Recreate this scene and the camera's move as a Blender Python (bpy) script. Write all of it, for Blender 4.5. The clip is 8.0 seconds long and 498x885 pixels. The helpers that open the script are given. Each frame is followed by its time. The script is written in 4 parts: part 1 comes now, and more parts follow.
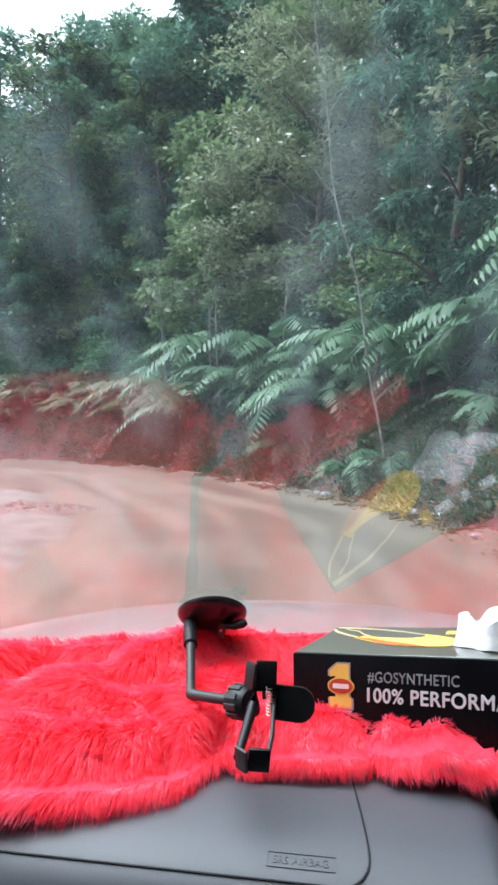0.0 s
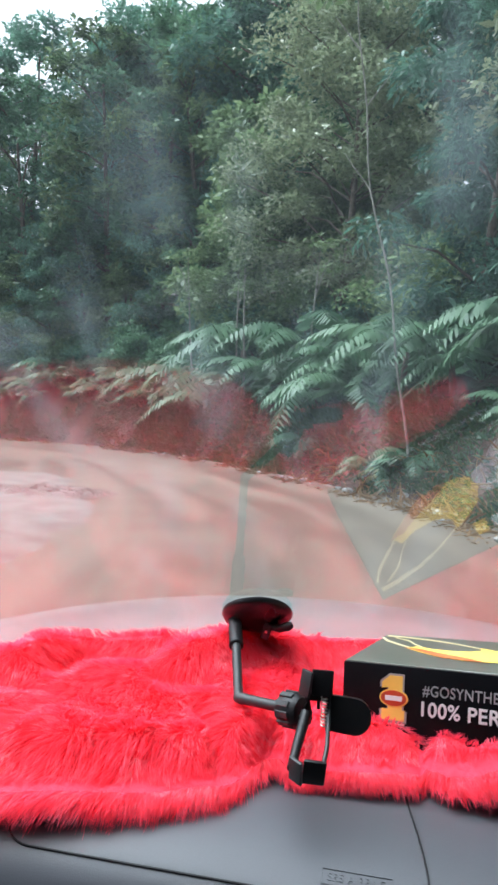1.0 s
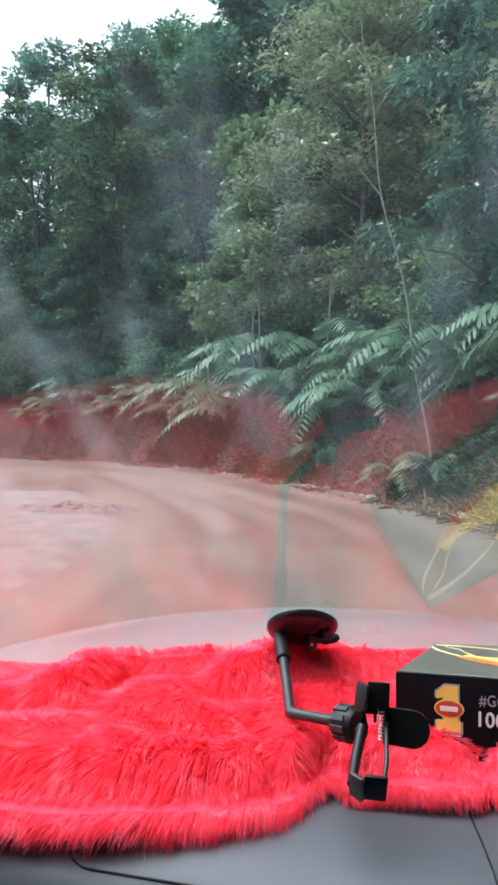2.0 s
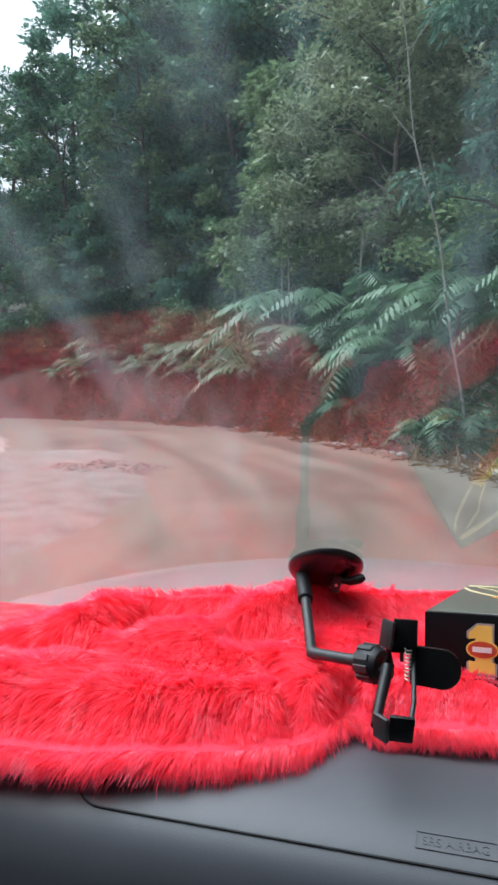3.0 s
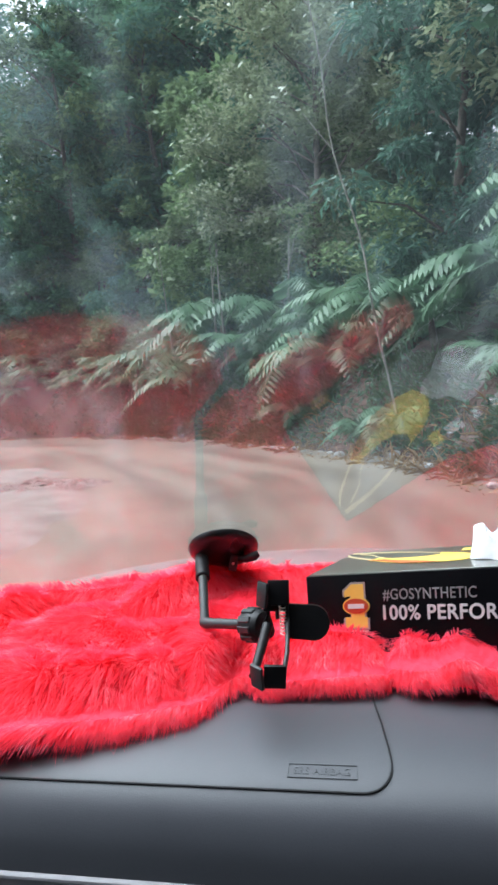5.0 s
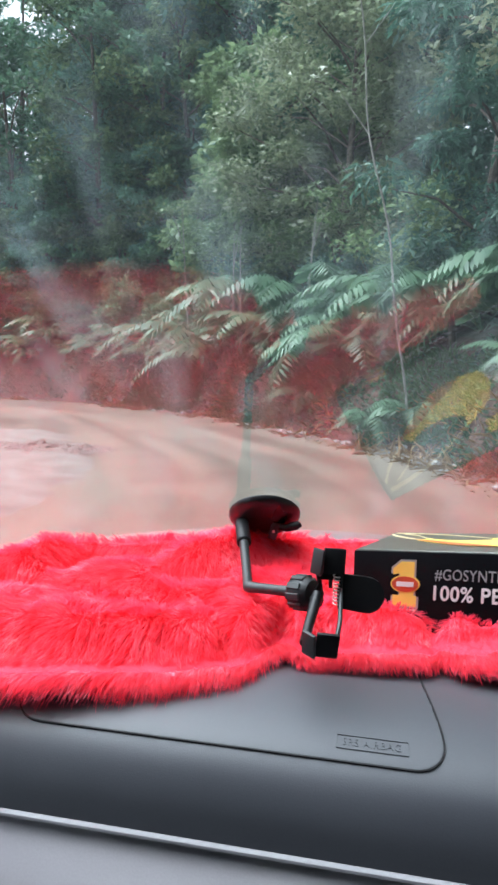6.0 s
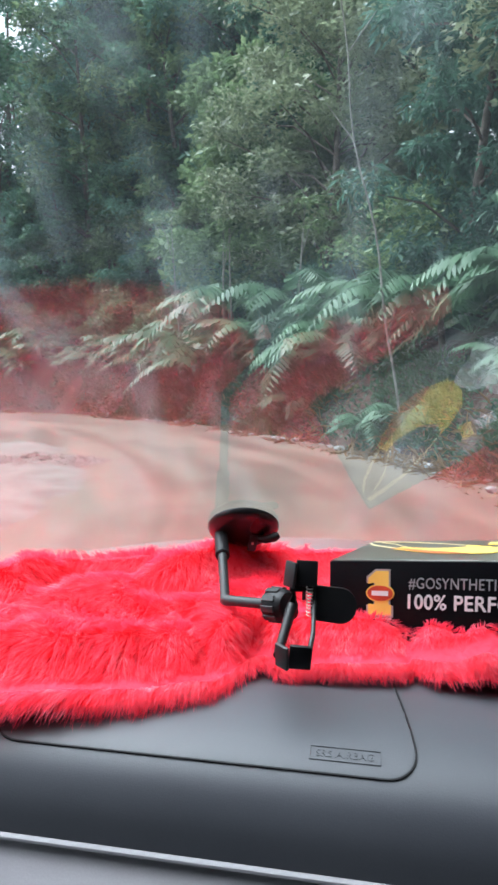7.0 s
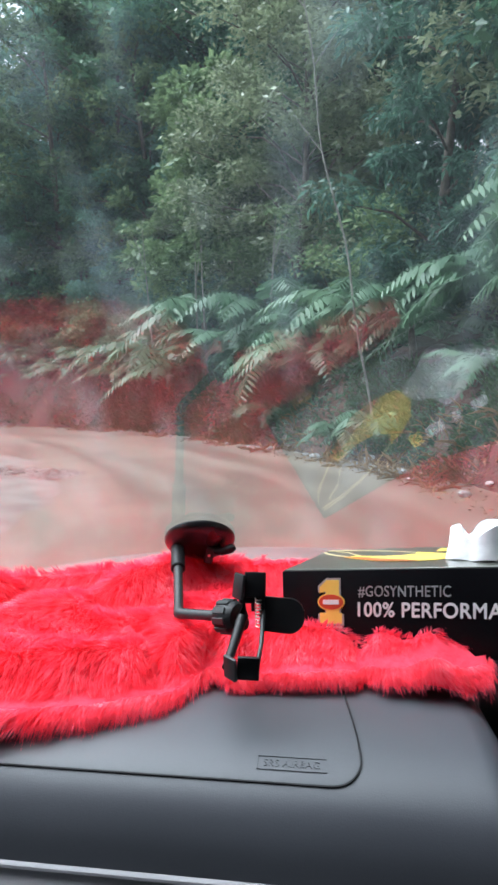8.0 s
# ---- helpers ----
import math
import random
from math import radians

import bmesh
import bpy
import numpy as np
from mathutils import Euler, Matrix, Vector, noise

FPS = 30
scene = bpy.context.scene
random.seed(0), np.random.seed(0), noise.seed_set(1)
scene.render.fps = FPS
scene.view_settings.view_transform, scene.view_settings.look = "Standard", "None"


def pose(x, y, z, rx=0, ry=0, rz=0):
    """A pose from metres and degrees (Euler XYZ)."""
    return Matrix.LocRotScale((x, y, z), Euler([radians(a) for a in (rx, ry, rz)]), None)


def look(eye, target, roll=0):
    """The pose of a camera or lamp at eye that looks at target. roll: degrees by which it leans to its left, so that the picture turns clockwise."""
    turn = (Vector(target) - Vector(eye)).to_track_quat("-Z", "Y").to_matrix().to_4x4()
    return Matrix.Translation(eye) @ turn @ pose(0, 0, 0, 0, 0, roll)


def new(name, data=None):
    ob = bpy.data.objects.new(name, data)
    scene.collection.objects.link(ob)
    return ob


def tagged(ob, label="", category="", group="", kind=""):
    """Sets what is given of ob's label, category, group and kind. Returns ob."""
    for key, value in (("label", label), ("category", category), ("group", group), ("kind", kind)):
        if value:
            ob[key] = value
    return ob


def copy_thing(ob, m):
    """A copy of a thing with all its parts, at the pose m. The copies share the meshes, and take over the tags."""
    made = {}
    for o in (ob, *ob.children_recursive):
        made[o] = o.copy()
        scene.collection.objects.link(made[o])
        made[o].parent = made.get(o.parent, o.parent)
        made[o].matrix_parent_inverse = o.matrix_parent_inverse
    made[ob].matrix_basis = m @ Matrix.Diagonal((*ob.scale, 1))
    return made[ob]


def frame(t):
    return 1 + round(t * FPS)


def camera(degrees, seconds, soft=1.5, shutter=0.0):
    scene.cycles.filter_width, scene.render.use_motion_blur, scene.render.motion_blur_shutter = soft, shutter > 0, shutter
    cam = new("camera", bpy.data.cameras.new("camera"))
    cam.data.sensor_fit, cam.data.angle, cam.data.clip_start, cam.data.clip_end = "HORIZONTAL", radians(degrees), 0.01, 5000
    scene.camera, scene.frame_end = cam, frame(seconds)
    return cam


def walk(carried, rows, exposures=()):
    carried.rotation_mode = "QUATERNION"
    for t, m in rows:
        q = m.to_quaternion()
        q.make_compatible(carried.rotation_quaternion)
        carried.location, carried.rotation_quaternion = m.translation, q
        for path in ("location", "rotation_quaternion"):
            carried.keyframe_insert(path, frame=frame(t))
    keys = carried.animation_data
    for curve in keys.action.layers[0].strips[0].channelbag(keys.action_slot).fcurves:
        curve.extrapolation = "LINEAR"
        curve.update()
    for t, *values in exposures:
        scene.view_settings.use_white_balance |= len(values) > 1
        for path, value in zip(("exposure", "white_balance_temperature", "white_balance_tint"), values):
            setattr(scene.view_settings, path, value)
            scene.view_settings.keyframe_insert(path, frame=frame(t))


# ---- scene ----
cam = camera(42.1, 8.0, soft=2.8)
PATH = [
    (0, (0.059, 0.019, 1.4), (-0.123, 2.01, 1.373), -0.6),
    (0.5, (0.036, 0.033, 1.397), (-0.165, 2.021, 1.318), 1.5),
    (1, (0.024, 0.032, 1.406), (-0.225, 2.016, 1.353), 1.8),
    (1.5, (0.026, 0.023, 1.41), (-0.225, 2.007, 1.403), 0.9),
    (2, (0.005, 0.032, 1.407), (-0.305, 2.007, 1.387), -0.5),
    (2.2, (0.003, 0.042, 1.402), (-0.341, 2.01, 1.339), -0.6),
    (3.3, (0.018, 0.077, 1.37), (-0.387, 2.029, 1.214), -1.1),
    (3.5, (0.024, 0.077, 1.367), (-0.366, 2.032, 1.203), -1.4),
    (4, (0.018, 0.064, 1.368), (-0.337, 2.027, 1.224), -0.1),
    (4.2, (0.027, 0.07, 1.347), (-0.34, 2.026, 1.162), -1.4),
    (5.3, (0.069, 0.016, 1.366), (-0.097, 2.008, 1.29), -3.5),
    (5.5, (0.036, 0.008, 1.368), (-0.142, 2.0, 1.32), -1.0),
    (6, (0.016, 0.046, 1.343), (-0.223, 2.023, 1.158), 1.1),
    (6.5, (0.015, 0.052, 1.348), (-0.23, 2.028, 1.169), 3.1),
    (7, (0.035, 0.042, 1.35), (-0.187, 2.023, 1.187), -0.3),
    (7.5, (0.048, 0.03, 1.361), (-0.134, 2.017, 1.217), 0.0),
    (8, (0.059, 0.037, 1.354), (-0.09, 2.027, 1.218), -1.3),
]
walk(cam, [(t, look(eye, target, roll)) for t, eye, target, roll in PATH],
     exposures=[(0.0, 1.36, 5700, 10), (1.5, 1.2, 5700, 10), (2.2, 1.1, 5700, 10), (3.5, 0.9, 5700, 10), (4.2, 0.9, 5700, 10),
                (5.5, 1.38, 5700, 10), (6.5, 1.36, 5700, 10), (7.2, 1.38, 5700, 10), (8.0, 1.25, 5700, 10)])

# ---- light: an overcast sky and a wide, weak sun ----
SUN_EL, SUN_AZ = 65.0, 286.0
world = bpy.data.worlds.new("overcast_sky")
scene.world = world
world.use_nodes = True
wn, wl = world.node_tree.nodes, world.node_tree.links
wn.clear()
sky = wn.new("ShaderNodeTexSky")
sky.sky_type, sky.sun_disc = "NISHITA", False
sky.sun_elevation, sky.sun_rotation = radians(SUN_EL), radians(SUN_AZ)
sky.air_density, sky.dust_density, sky.ozone_density = 1.0, 6.0, 1.0
cloud = wn.new("ShaderNodeHueSaturation")
cloud.inputs["Saturation"].default_value = 0.06
back = wn.new("ShaderNodeBackground")
back.inputs["Strength"].default_value = 0.15
wout = wn.new("ShaderNodeOutputWorld")
wl.new(sky.outputs[0], cloud.inputs["Color"])
wl.new(cloud.outputs[0], back.inputs["Color"])
wl.new(back.outputs[0], wout.inputs["Surface"])
sun = new("sun", bpy.data.lights.new("sun", "SUN"))
sun.data.energy, sun.data.angle, sun.data.color = 1.5, radians(70), (1.0, 0.97, 0.93)
sun.matrix_world = look((0, 0, 50), (50 * math.sin(radians(SUN_AZ)) * -1 / math.tan(radians(SUN_EL)),
                                    50 * math.cos(radians(SUN_AZ)) * -1 / math.tan(radians(SUN_EL)), 0))


# ---- materials ----
def material(name):
    m = bpy.data.materials.new(name)
    m.use_nodes = True
    m.node_tree.nodes.clear()
    return m, m.node_tree.nodes, m.node_tree.links


def surface(name, dark, light, scale=8.0, rough=0.6, bump=0.2, bump_scale=60.0, metal=0.0, spec=0.5, sheen=0.0,
            rough_var=0.1, detail=6.0, coat=0.0, bump_dist=0.01):
    """A surface whose colour wanders between two tones at a coarse and a fine scale, with fine relief."""
    m, n, l = material(name)
    out, bsdf = n.new("ShaderNodeOutputMaterial"), n.new("ShaderNodeBsdfPrincipled")
    tex = n.new("ShaderNodeTexCoord")
    big, fine = n.new("ShaderNodeTexNoise"), n.new("ShaderNodeTexNoise")
    big.inputs["Scale"].default_value, big.inputs["Detail"].default_value = scale, detail
    fine.inputs["Scale"].default_value, fine.inputs["Detail"].default_value = bump_scale, 4.0
    mixn = n.new("ShaderNodeMath")
    mixn.operation = "MULTIPLY_ADD"
    mixn.inputs[1].default_value = 0.35
    ramp = n.new("ShaderNodeValToRGB")
    ramp.color_ramp.elements[0].color, ramp.color_ramp.elements[1].color = (*dark, 1), (*light, 1)
    ramp.color_ramp.elements[0].position, ramp.color_ramp.elements[1].position = 0.48, 0.85
    l.new(tex.outputs["Object"], big.inputs["Vector"])
    l.new(tex.outputs["Object"], fine.inputs["Vector"])
    l.new(fine.outputs["Fac"], mixn.inputs[0])
    l.new(big.outputs["Fac"], mixn.inputs[2])
    l.new(mixn.outputs[0], ramp.inputs["Fac"])
    l.new(ramp.outputs["Color"], bsdf.inputs["Base Color"])
    rr = n.new("ShaderNodeMapRange")
    rr.inputs["To Min"].default_value, rr.inputs["To Max"].default_value = rough - rough_var, rough + rough_var
    l.new(big.outputs["Fac"], rr.inputs["Value"])
    l.new(rr.outputs[0], bsdf.inputs["Roughness"])
    bsdf.inputs["Metallic"].default_value = metal
    bsdf.inputs["Specular IOR Level"].default_value = spec
    bsdf.inputs["Sheen Weight"].default_value = sheen
    bsdf.inputs["Coat Weight"].default_value = coat
    if bump:
        b = n.new("ShaderNodeBump")
        b.inputs["Strength"].default_value, b.inputs["Distance"].default_value = bump, bump_dist
        l.new(fine.outputs["Fac"], b.inputs["Height"])
        l.new(b.outputs[0], bsdf.inputs["Normal"])
    l.new(bsdf.outputs[0], out.inputs["Surface"])
    return m


def leafy(name, dark, light, rough=0.48, through_light=0.38, spec=0.4):
    """Foliage: each leaf and each plant its own tone, some light shining through."""
    m, n, l = material(name)
    out, bsdf, tr, mix = (n.new("ShaderNodeOutputMaterial"), n.new("ShaderNodeBsdfPrincipled"),
                          n.new("ShaderNodeBsdfTranslucent"), n.new("ShaderNodeMixShader"))
    geo, info = n.new("ShaderNodeNewGeometry"), n.new("ShaderNodeObjectInfo")
    avg = n.new("ShaderNodeMath")
    avg.operation = "MULTIPLY_ADD"
    avg.inputs[1].default_value = 0.5
    half = n.new("ShaderNodeMath")
    half.operation = "MULTIPLY"
    half.inputs[1].default_value = 0.5
    ramp = n.new("ShaderNodeValToRGB")
    ramp.color_ramp.elements[0].color, ramp.color_ramp.elements[1].color = (*dark, 1), (*light, 1)
    l.new(info.outputs["Random"], half.inputs[0])
    l.new(geo.outputs["Random Per Island"], avg.inputs[0])
    l.new(half.outputs[0], avg.inputs[2])
    l.new(avg.outputs[0], ramp.inputs["Fac"])
    l.new(ramp.outputs["Color"], bsdf.inputs["Base Color"])
    l.new(ramp.outputs["Color"], tr.inputs["Color"])
    bsdf.inputs["Roughness"].default_value = rough
    bsdf.inputs["Specular IOR Level"].default_value = spec
    mix.inputs[0].default_value = through_light
    l.new(bsdf.outputs[0], mix.inputs[1])
    l.new(tr.outputs[0], mix.inputs[2])
    l.new(mix.outputs[0], out.inputs["Surface"])
    return m


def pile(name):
    """Glossy red synthetic fibre, each strand its own tone, pink highlights painted in."""
    m, n, l = material(name)
    out, bsdf, tr, mix = (n.new("ShaderNodeOutputMaterial"), n.new("ShaderNodeBsdfPrincipled"),
                          n.new("ShaderNodeBsdfTranslucent"), n.new("ShaderNodeMixShader"))
    geo = n.new("ShaderNodeNewGeometry")
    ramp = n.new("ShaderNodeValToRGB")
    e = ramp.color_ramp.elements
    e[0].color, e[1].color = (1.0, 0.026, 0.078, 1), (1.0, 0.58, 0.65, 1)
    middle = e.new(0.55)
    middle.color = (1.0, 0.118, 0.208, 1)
    # Noise lifts whole locks towards pale pink, standing in for their highlights.
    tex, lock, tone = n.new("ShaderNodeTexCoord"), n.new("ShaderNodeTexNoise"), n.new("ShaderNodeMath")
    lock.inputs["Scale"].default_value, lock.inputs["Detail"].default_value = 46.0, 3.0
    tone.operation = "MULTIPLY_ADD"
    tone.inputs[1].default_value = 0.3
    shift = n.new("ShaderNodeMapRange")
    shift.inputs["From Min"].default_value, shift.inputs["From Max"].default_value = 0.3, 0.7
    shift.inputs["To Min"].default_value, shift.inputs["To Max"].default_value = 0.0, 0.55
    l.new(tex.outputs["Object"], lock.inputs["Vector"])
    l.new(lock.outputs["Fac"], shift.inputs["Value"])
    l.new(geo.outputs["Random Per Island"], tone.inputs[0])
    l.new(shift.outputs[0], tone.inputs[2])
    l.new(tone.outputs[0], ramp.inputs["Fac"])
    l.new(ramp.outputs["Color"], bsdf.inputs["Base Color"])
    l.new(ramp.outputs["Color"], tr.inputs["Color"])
    bsdf.inputs["Roughness"].default_value = 0.42
    bsdf.inputs["Specular IOR Level"].default_value = 0.55
    bsdf.inputs["Sheen Weight"].default_value = 0.8
    bsdf.inputs["Sheen Tint"].default_value = (1.0, 0.62, 0.68, 1)
    mix.inputs[0].default_value = 0.62
    l.new(bsdf.outputs[0], mix.inputs[1])
    l.new(tr.outputs[0], mix.inputs[2])
    l.new(mix.outputs[0], out.inputs["Surface"])
    return m


def windscreen_glass(name):
    """Clear laminated glass: both faces' reflection, a thin, streaky film of dust, painted haze."""
    m, n, l = material(name)
    out, clear, gloss, film = (n.new("ShaderNodeOutputMaterial"), n.new("ShaderNodeBsdfTransparent"),
                               n.new("ShaderNodeBsdfGlossy"), n.new("ShaderNodeBsdfTranslucent"))
    clear.inputs["Color"].default_value = (0.90, 0.93, 0.91, 1)
    gloss.inputs["Roughness"].default_value = 0.02
    # The film's bluish veil also paints in haze over the forest.
    film.inputs["Color"].default_value = (0.66, 0.80, 0.86, 1)
    fres, twice = n.new("ShaderNodeFresnel"), n.new("ShaderNodeMath")
    fres.inputs["IOR"].default_value = 1.52
    twice.operation = "MULTIPLY"
    twice.inputs[1].default_value = GLASS_FACES
    twice.use_clamp = True
    l.new(fres.outputs[0], twice.inputs[0])
    tex, noi, rng = n.new("ShaderNodeTexCoord"), n.new("ShaderNodeTexNoise"), n.new("ShaderNodeMapRange")
    stretch = n.new("ShaderNodeMapping")
    stretch.inputs["Scale"].default_value = (26, 7, 7)
    noi.inputs["Scale"].default_value, noi.inputs["Detail"].default_value = 1.0, 5.0
    rng.inputs["From Min"].default_value, rng.inputs["From Max"].default_value = 0.5, 0.8
    rng.inputs["To Min"].default_value, rng.inputs["To Max"].default_value = DUST_HAZE[0], DUST_HAZE[1]
    l.new(tex.outputs["Object"], stretch.inputs["Vector"])
    l.new(stretch.outputs[0], noi.inputs["Vector"])
    l.new(noi.outputs["Fac"], rng.inputs["Value"])
    dusty, mix = n.new("ShaderNodeMixShader"), n.new("ShaderNodeMixShader")
    l.new(rng.outputs[0], dusty.inputs[0])
    l.new(clear.outputs[0], dusty.inputs[1])
    l.new(film.outputs[0], dusty.inputs[2])
    l.new(twice.outputs[0], mix.inputs[0])
    l.new(dusty.outputs[0], mix.inputs[1])
    l.new(gloss.outputs[0], mix.inputs[2])
    l.new(mix.outputs[0], out.inputs["Surface"])
    return m


def clear_face(name):
    m, n, l = material(name)
    out, clear = n.new("ShaderNodeOutputMaterial"), n.new("ShaderNodeBsdfTransparent")
    clear.inputs["Color"].default_value = (0.97, 0.99, 0.98, 1)
    l.new(clear.outputs[0], out.inputs["Surface"])
    return m


def road_clay(name):
    """Wet clay drawn out along the road by wheels: long pale and dark streaks, fine grit, damp sheen."""
    m, n, l = material(name)
    out, bsdf = n.new("ShaderNodeOutputMaterial"), n.new("ShaderNodeBsdfPrincipled")
    uv, tex = n.new("ShaderNodeUVMap"), n.new("ShaderNodeTexCoord")
    stretch = n.new("ShaderNodeMapping")
    stretch.inputs["Scale"].default_value = (0.07, 1.1, 1.0)
    streak, blot, grit = n.new("ShaderNodeTexNoise"), n.new("ShaderNodeTexNoise"), n.new("ShaderNodeTexNoise")
    for node, scale, detail in ((streak, 1.0, 7.0), (blot, 0.5, 5.0), (grit, 14.0, 6.0)):
        node.inputs["Scale"].default_value, node.inputs["Detail"].default_value = scale, detail
    l.new(uv.outputs[0], stretch.inputs["Vector"])
    l.new(stretch.outputs[0], streak.inputs["Vector"])
    l.new(tex.outputs["Object"], blot.inputs["Vector"])
    l.new(tex.outputs["Object"], grit.inputs["Vector"])
    a, b = n.new("ShaderNodeMath"), n.new("ShaderNodeMath")
    a.operation = b.operation = "MULTIPLY_ADD"
    a.inputs[1].default_value, b.inputs[1].default_value = 0.5, 0.25
    l.new(blot.outputs["Fac"], a.inputs[0])
    l.new(streak.outputs["Fac"], a.inputs[2])
    l.new(grit.outputs["Fac"], b.inputs[0])
    l.new(a.outputs[0], b.inputs[2])
    ramp = n.new("ShaderNodeValToRGB")
    e = ramp.color_ramp.elements
    e[0].position, e[0].color = 0.58, (0.070, 0.048, 0.032, 1)
    e[1].position, e[1].color = 0.95, (0.152, 0.121, 0.090, 1)
    mid_tone = e.new(0.78)
    mid_tone.color = (0.104, 0.078, 0.056, 1)
    l.new(b.outputs[0], ramp.inputs["Fac"])
    l.new(ramp.outputs["Color"], bsdf.inputs["Base Color"])
    rr = n.new("ShaderNodeMapRange")
    rr.inputs["From Min"].default_value, rr.inputs["From Max"].default_value = 0.35, 0.65
    rr.inputs["To Min"].default_value, rr.inputs["To Max"].default_value = 0.5, 0.7
    l.new(streak.outputs["Fac"], rr.inputs["Value"])
    l.new(rr.outputs[0], bsdf.inputs["Roughness"])
    bump = n.new("ShaderNodeBump")
    bump.inputs["Strength"].default_value, bump.inputs["Distance"].default_value = 0.35, 0.04
    l.new(b.outputs[0], bump.inputs["Height"])
    l.new(bump.outputs[0], bsdf.inputs["Normal"])
    l.new(bsdf.outputs[0], out.inputs["Surface"])
    return m


GLASS_FACES, DUST_HAZE = 1.65, (0.013, 0.078)
M_GLASS, M_CLEAR = windscreen_glass("laminated_glass"), clear_face("outer_glass_face")
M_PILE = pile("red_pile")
M_BACKING = surface("red_backing", (0.90, 0.030, 0.070), (0.95, 0.060, 0.11), 20, 0.9, 0.3, 200)
M_DASH = surface("grey_dash_plastic", (0.044, 0.0475, 0.055), (0.056, 0.060, 0.069), 5, 0.50, 0.10, 900, spec=0.5, bump_dist=0.001)
M_DASH_LOW = surface("dark_dash_plastic", (0.035, 0.035, 0.042), (0.05, 0.05, 0.058), 6, 0.5, 0.25, 900, bump_dist=0.001)
M_GAP = surface("seam_shadow_gap", (0.004, 0.004, 0.005), (0.008, 0.008, 0.009), 30, 0.9, 0.0)
M_MOULD = surface("moulded_relief", (0.045, 0.05, 0.057), (0.06, 0.066, 0.073), 30, 0.6, 0.0)
M_SILVER = surface("satin_silver_plastic", (0.38, 0.37, 0.385), (0.44, 0.43, 0.445), 7, 0.42, 0.1, 700, metal=0.2, bump_dist=0.001)
M_TRIM = surface("silver_trim", (0.30, 0.295, 0.31), (0.36, 0.355, 0.37), 9, 0.6, 0.05, 500, spec=0.3, bump_dist=0.001)
M_BLACK = surface("black_plastic", (0.004, 0.004, 0.0045), (0.008, 0.008, 0.009), 25, 0.45, 0.15, 700, spec=0.35, bump_dist=0.001)
M_RUBBER = surface("black_rubber", (0.006, 0.006, 0.007), (0.012, 0.012, 0.012), 25, 0.3, 0.05, 300, bump_dist=0.001)
M_GREYARM = surface("dark_grey_plastic", (0.016, 0.019, 0.019), (0.026, 0.029, 0.029), 25, 0.4, 0.15, 700, bump_dist=0.001)
M_STEEL = surface("spring_steel", (0.45, 0.43, 0.38), (0.62, 0.6, 0.55), 60, 0.3, 0.0, metal=1.0)
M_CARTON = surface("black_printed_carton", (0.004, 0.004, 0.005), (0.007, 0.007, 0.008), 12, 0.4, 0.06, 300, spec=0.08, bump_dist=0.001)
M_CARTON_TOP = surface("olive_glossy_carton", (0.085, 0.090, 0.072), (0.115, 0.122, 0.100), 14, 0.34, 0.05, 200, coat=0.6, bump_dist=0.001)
M_PRINT_W = surface("white_print", (0.72, 0.72, 0.72), (0.82, 0.82, 0.82), 40, 0.5, 0.0)
M_PRINT_G = surface("grey_print", (0.30, 0.30, 0.30), (0.38, 0.38, 0.38), 40, 0.5, 0.0)
M_PRINT_Y = surface("yellow_print", (0.78, 0.54, 0.09), (0.88, 0.64, 0.13), 40, 0.45, 0.0)
M_PRINT_O = surface("orange_print", (0.42, 0.11, 0.03), (0.55, 0.17, 0.05), 40, 0.45, 0.0)
M_PRINT_P = surface("pale_gold_print", (0.55, 0.48, 0.26), (0.66, 0.58, 0.34), 40, 0.45, 0.0)
M_PRINT_R = surface("red_print", (0.45, 0.05, 0.02), (0.6, 0.09, 0.03), 40, 0.45, 0.0)
M_PAPER = surface("white_tissue_paper", (0.74, 0.76, 0.78), (0.86, 0.87, 0.88), 30, 0.9, 0.3, 150, bump_dist=0.002)
M_PAINT = surface("silver_car_paint", (0.27, 0.275, 0.28), (0.33, 0.335, 0.34), 3, 0.35, 0.02, 400, metal=0.3, coat=0.6)
M_CABIN = surface("dark_grey_lining", (0.025, 0.025, 0.027), (0.04, 0.04, 0.043), 12, 0.9, 0.3, 300, bump_dist=0.002)
M_ROAD = road_clay("wet_clay_road")
M_MUD = surface("pale_mud", (0.20, 0.14, 0.115), (0.42, 0.33, 0.29), 1.2, 0.55, 0.8, 9, bump_dist=0.08)
M_MUD_PALE = surface("pale_wet_mud", (0.125, 0.104, 0.088), (0.205, 0.182, 0.160), 2.2, 0.75, 0.3, 10, bump_dist=0.06)
M_MUD_RED = surface("red_brown_mud", (0.080, 0.056, 0.046), (0.20, 0.155, 0.135), 5.0, 0.7, 1.0, 12, bump_dist=0.08)
M_SOIL = surface("red_earth_bank", (0.022, 0.011, 0.008), (0.090, 0.040, 0.028), 1.1, 0.85, 0.9, 6, bump_dist=0.12)
M_FLOOR = surface("forest_floor", (0.02, 0.022, 0.012), (0.05, 0.045, 0.025), 0.8, 0.9, 0.8, 5, bump_dist=0.15)
M_BARK = surface("grey_brown_bark", (0.05, 0.04, 0.032), (0.14, 0.12, 0.10), 6, 0.85, 0.8, 25, bump_dist=0.03)
M_PALE = surface("pale_bark", (0.12, 0.12, 0.10), (0.28, 0.28, 0.25), 4, 0.7, 0.4, 20, bump_dist=0.02)
M_STONE = surface("pale_stone", (0.20, 0.19, 0.18), (0.42, 0.41, 0.40), 3, 0.8, 0.6, 14, bump_dist=0.02)
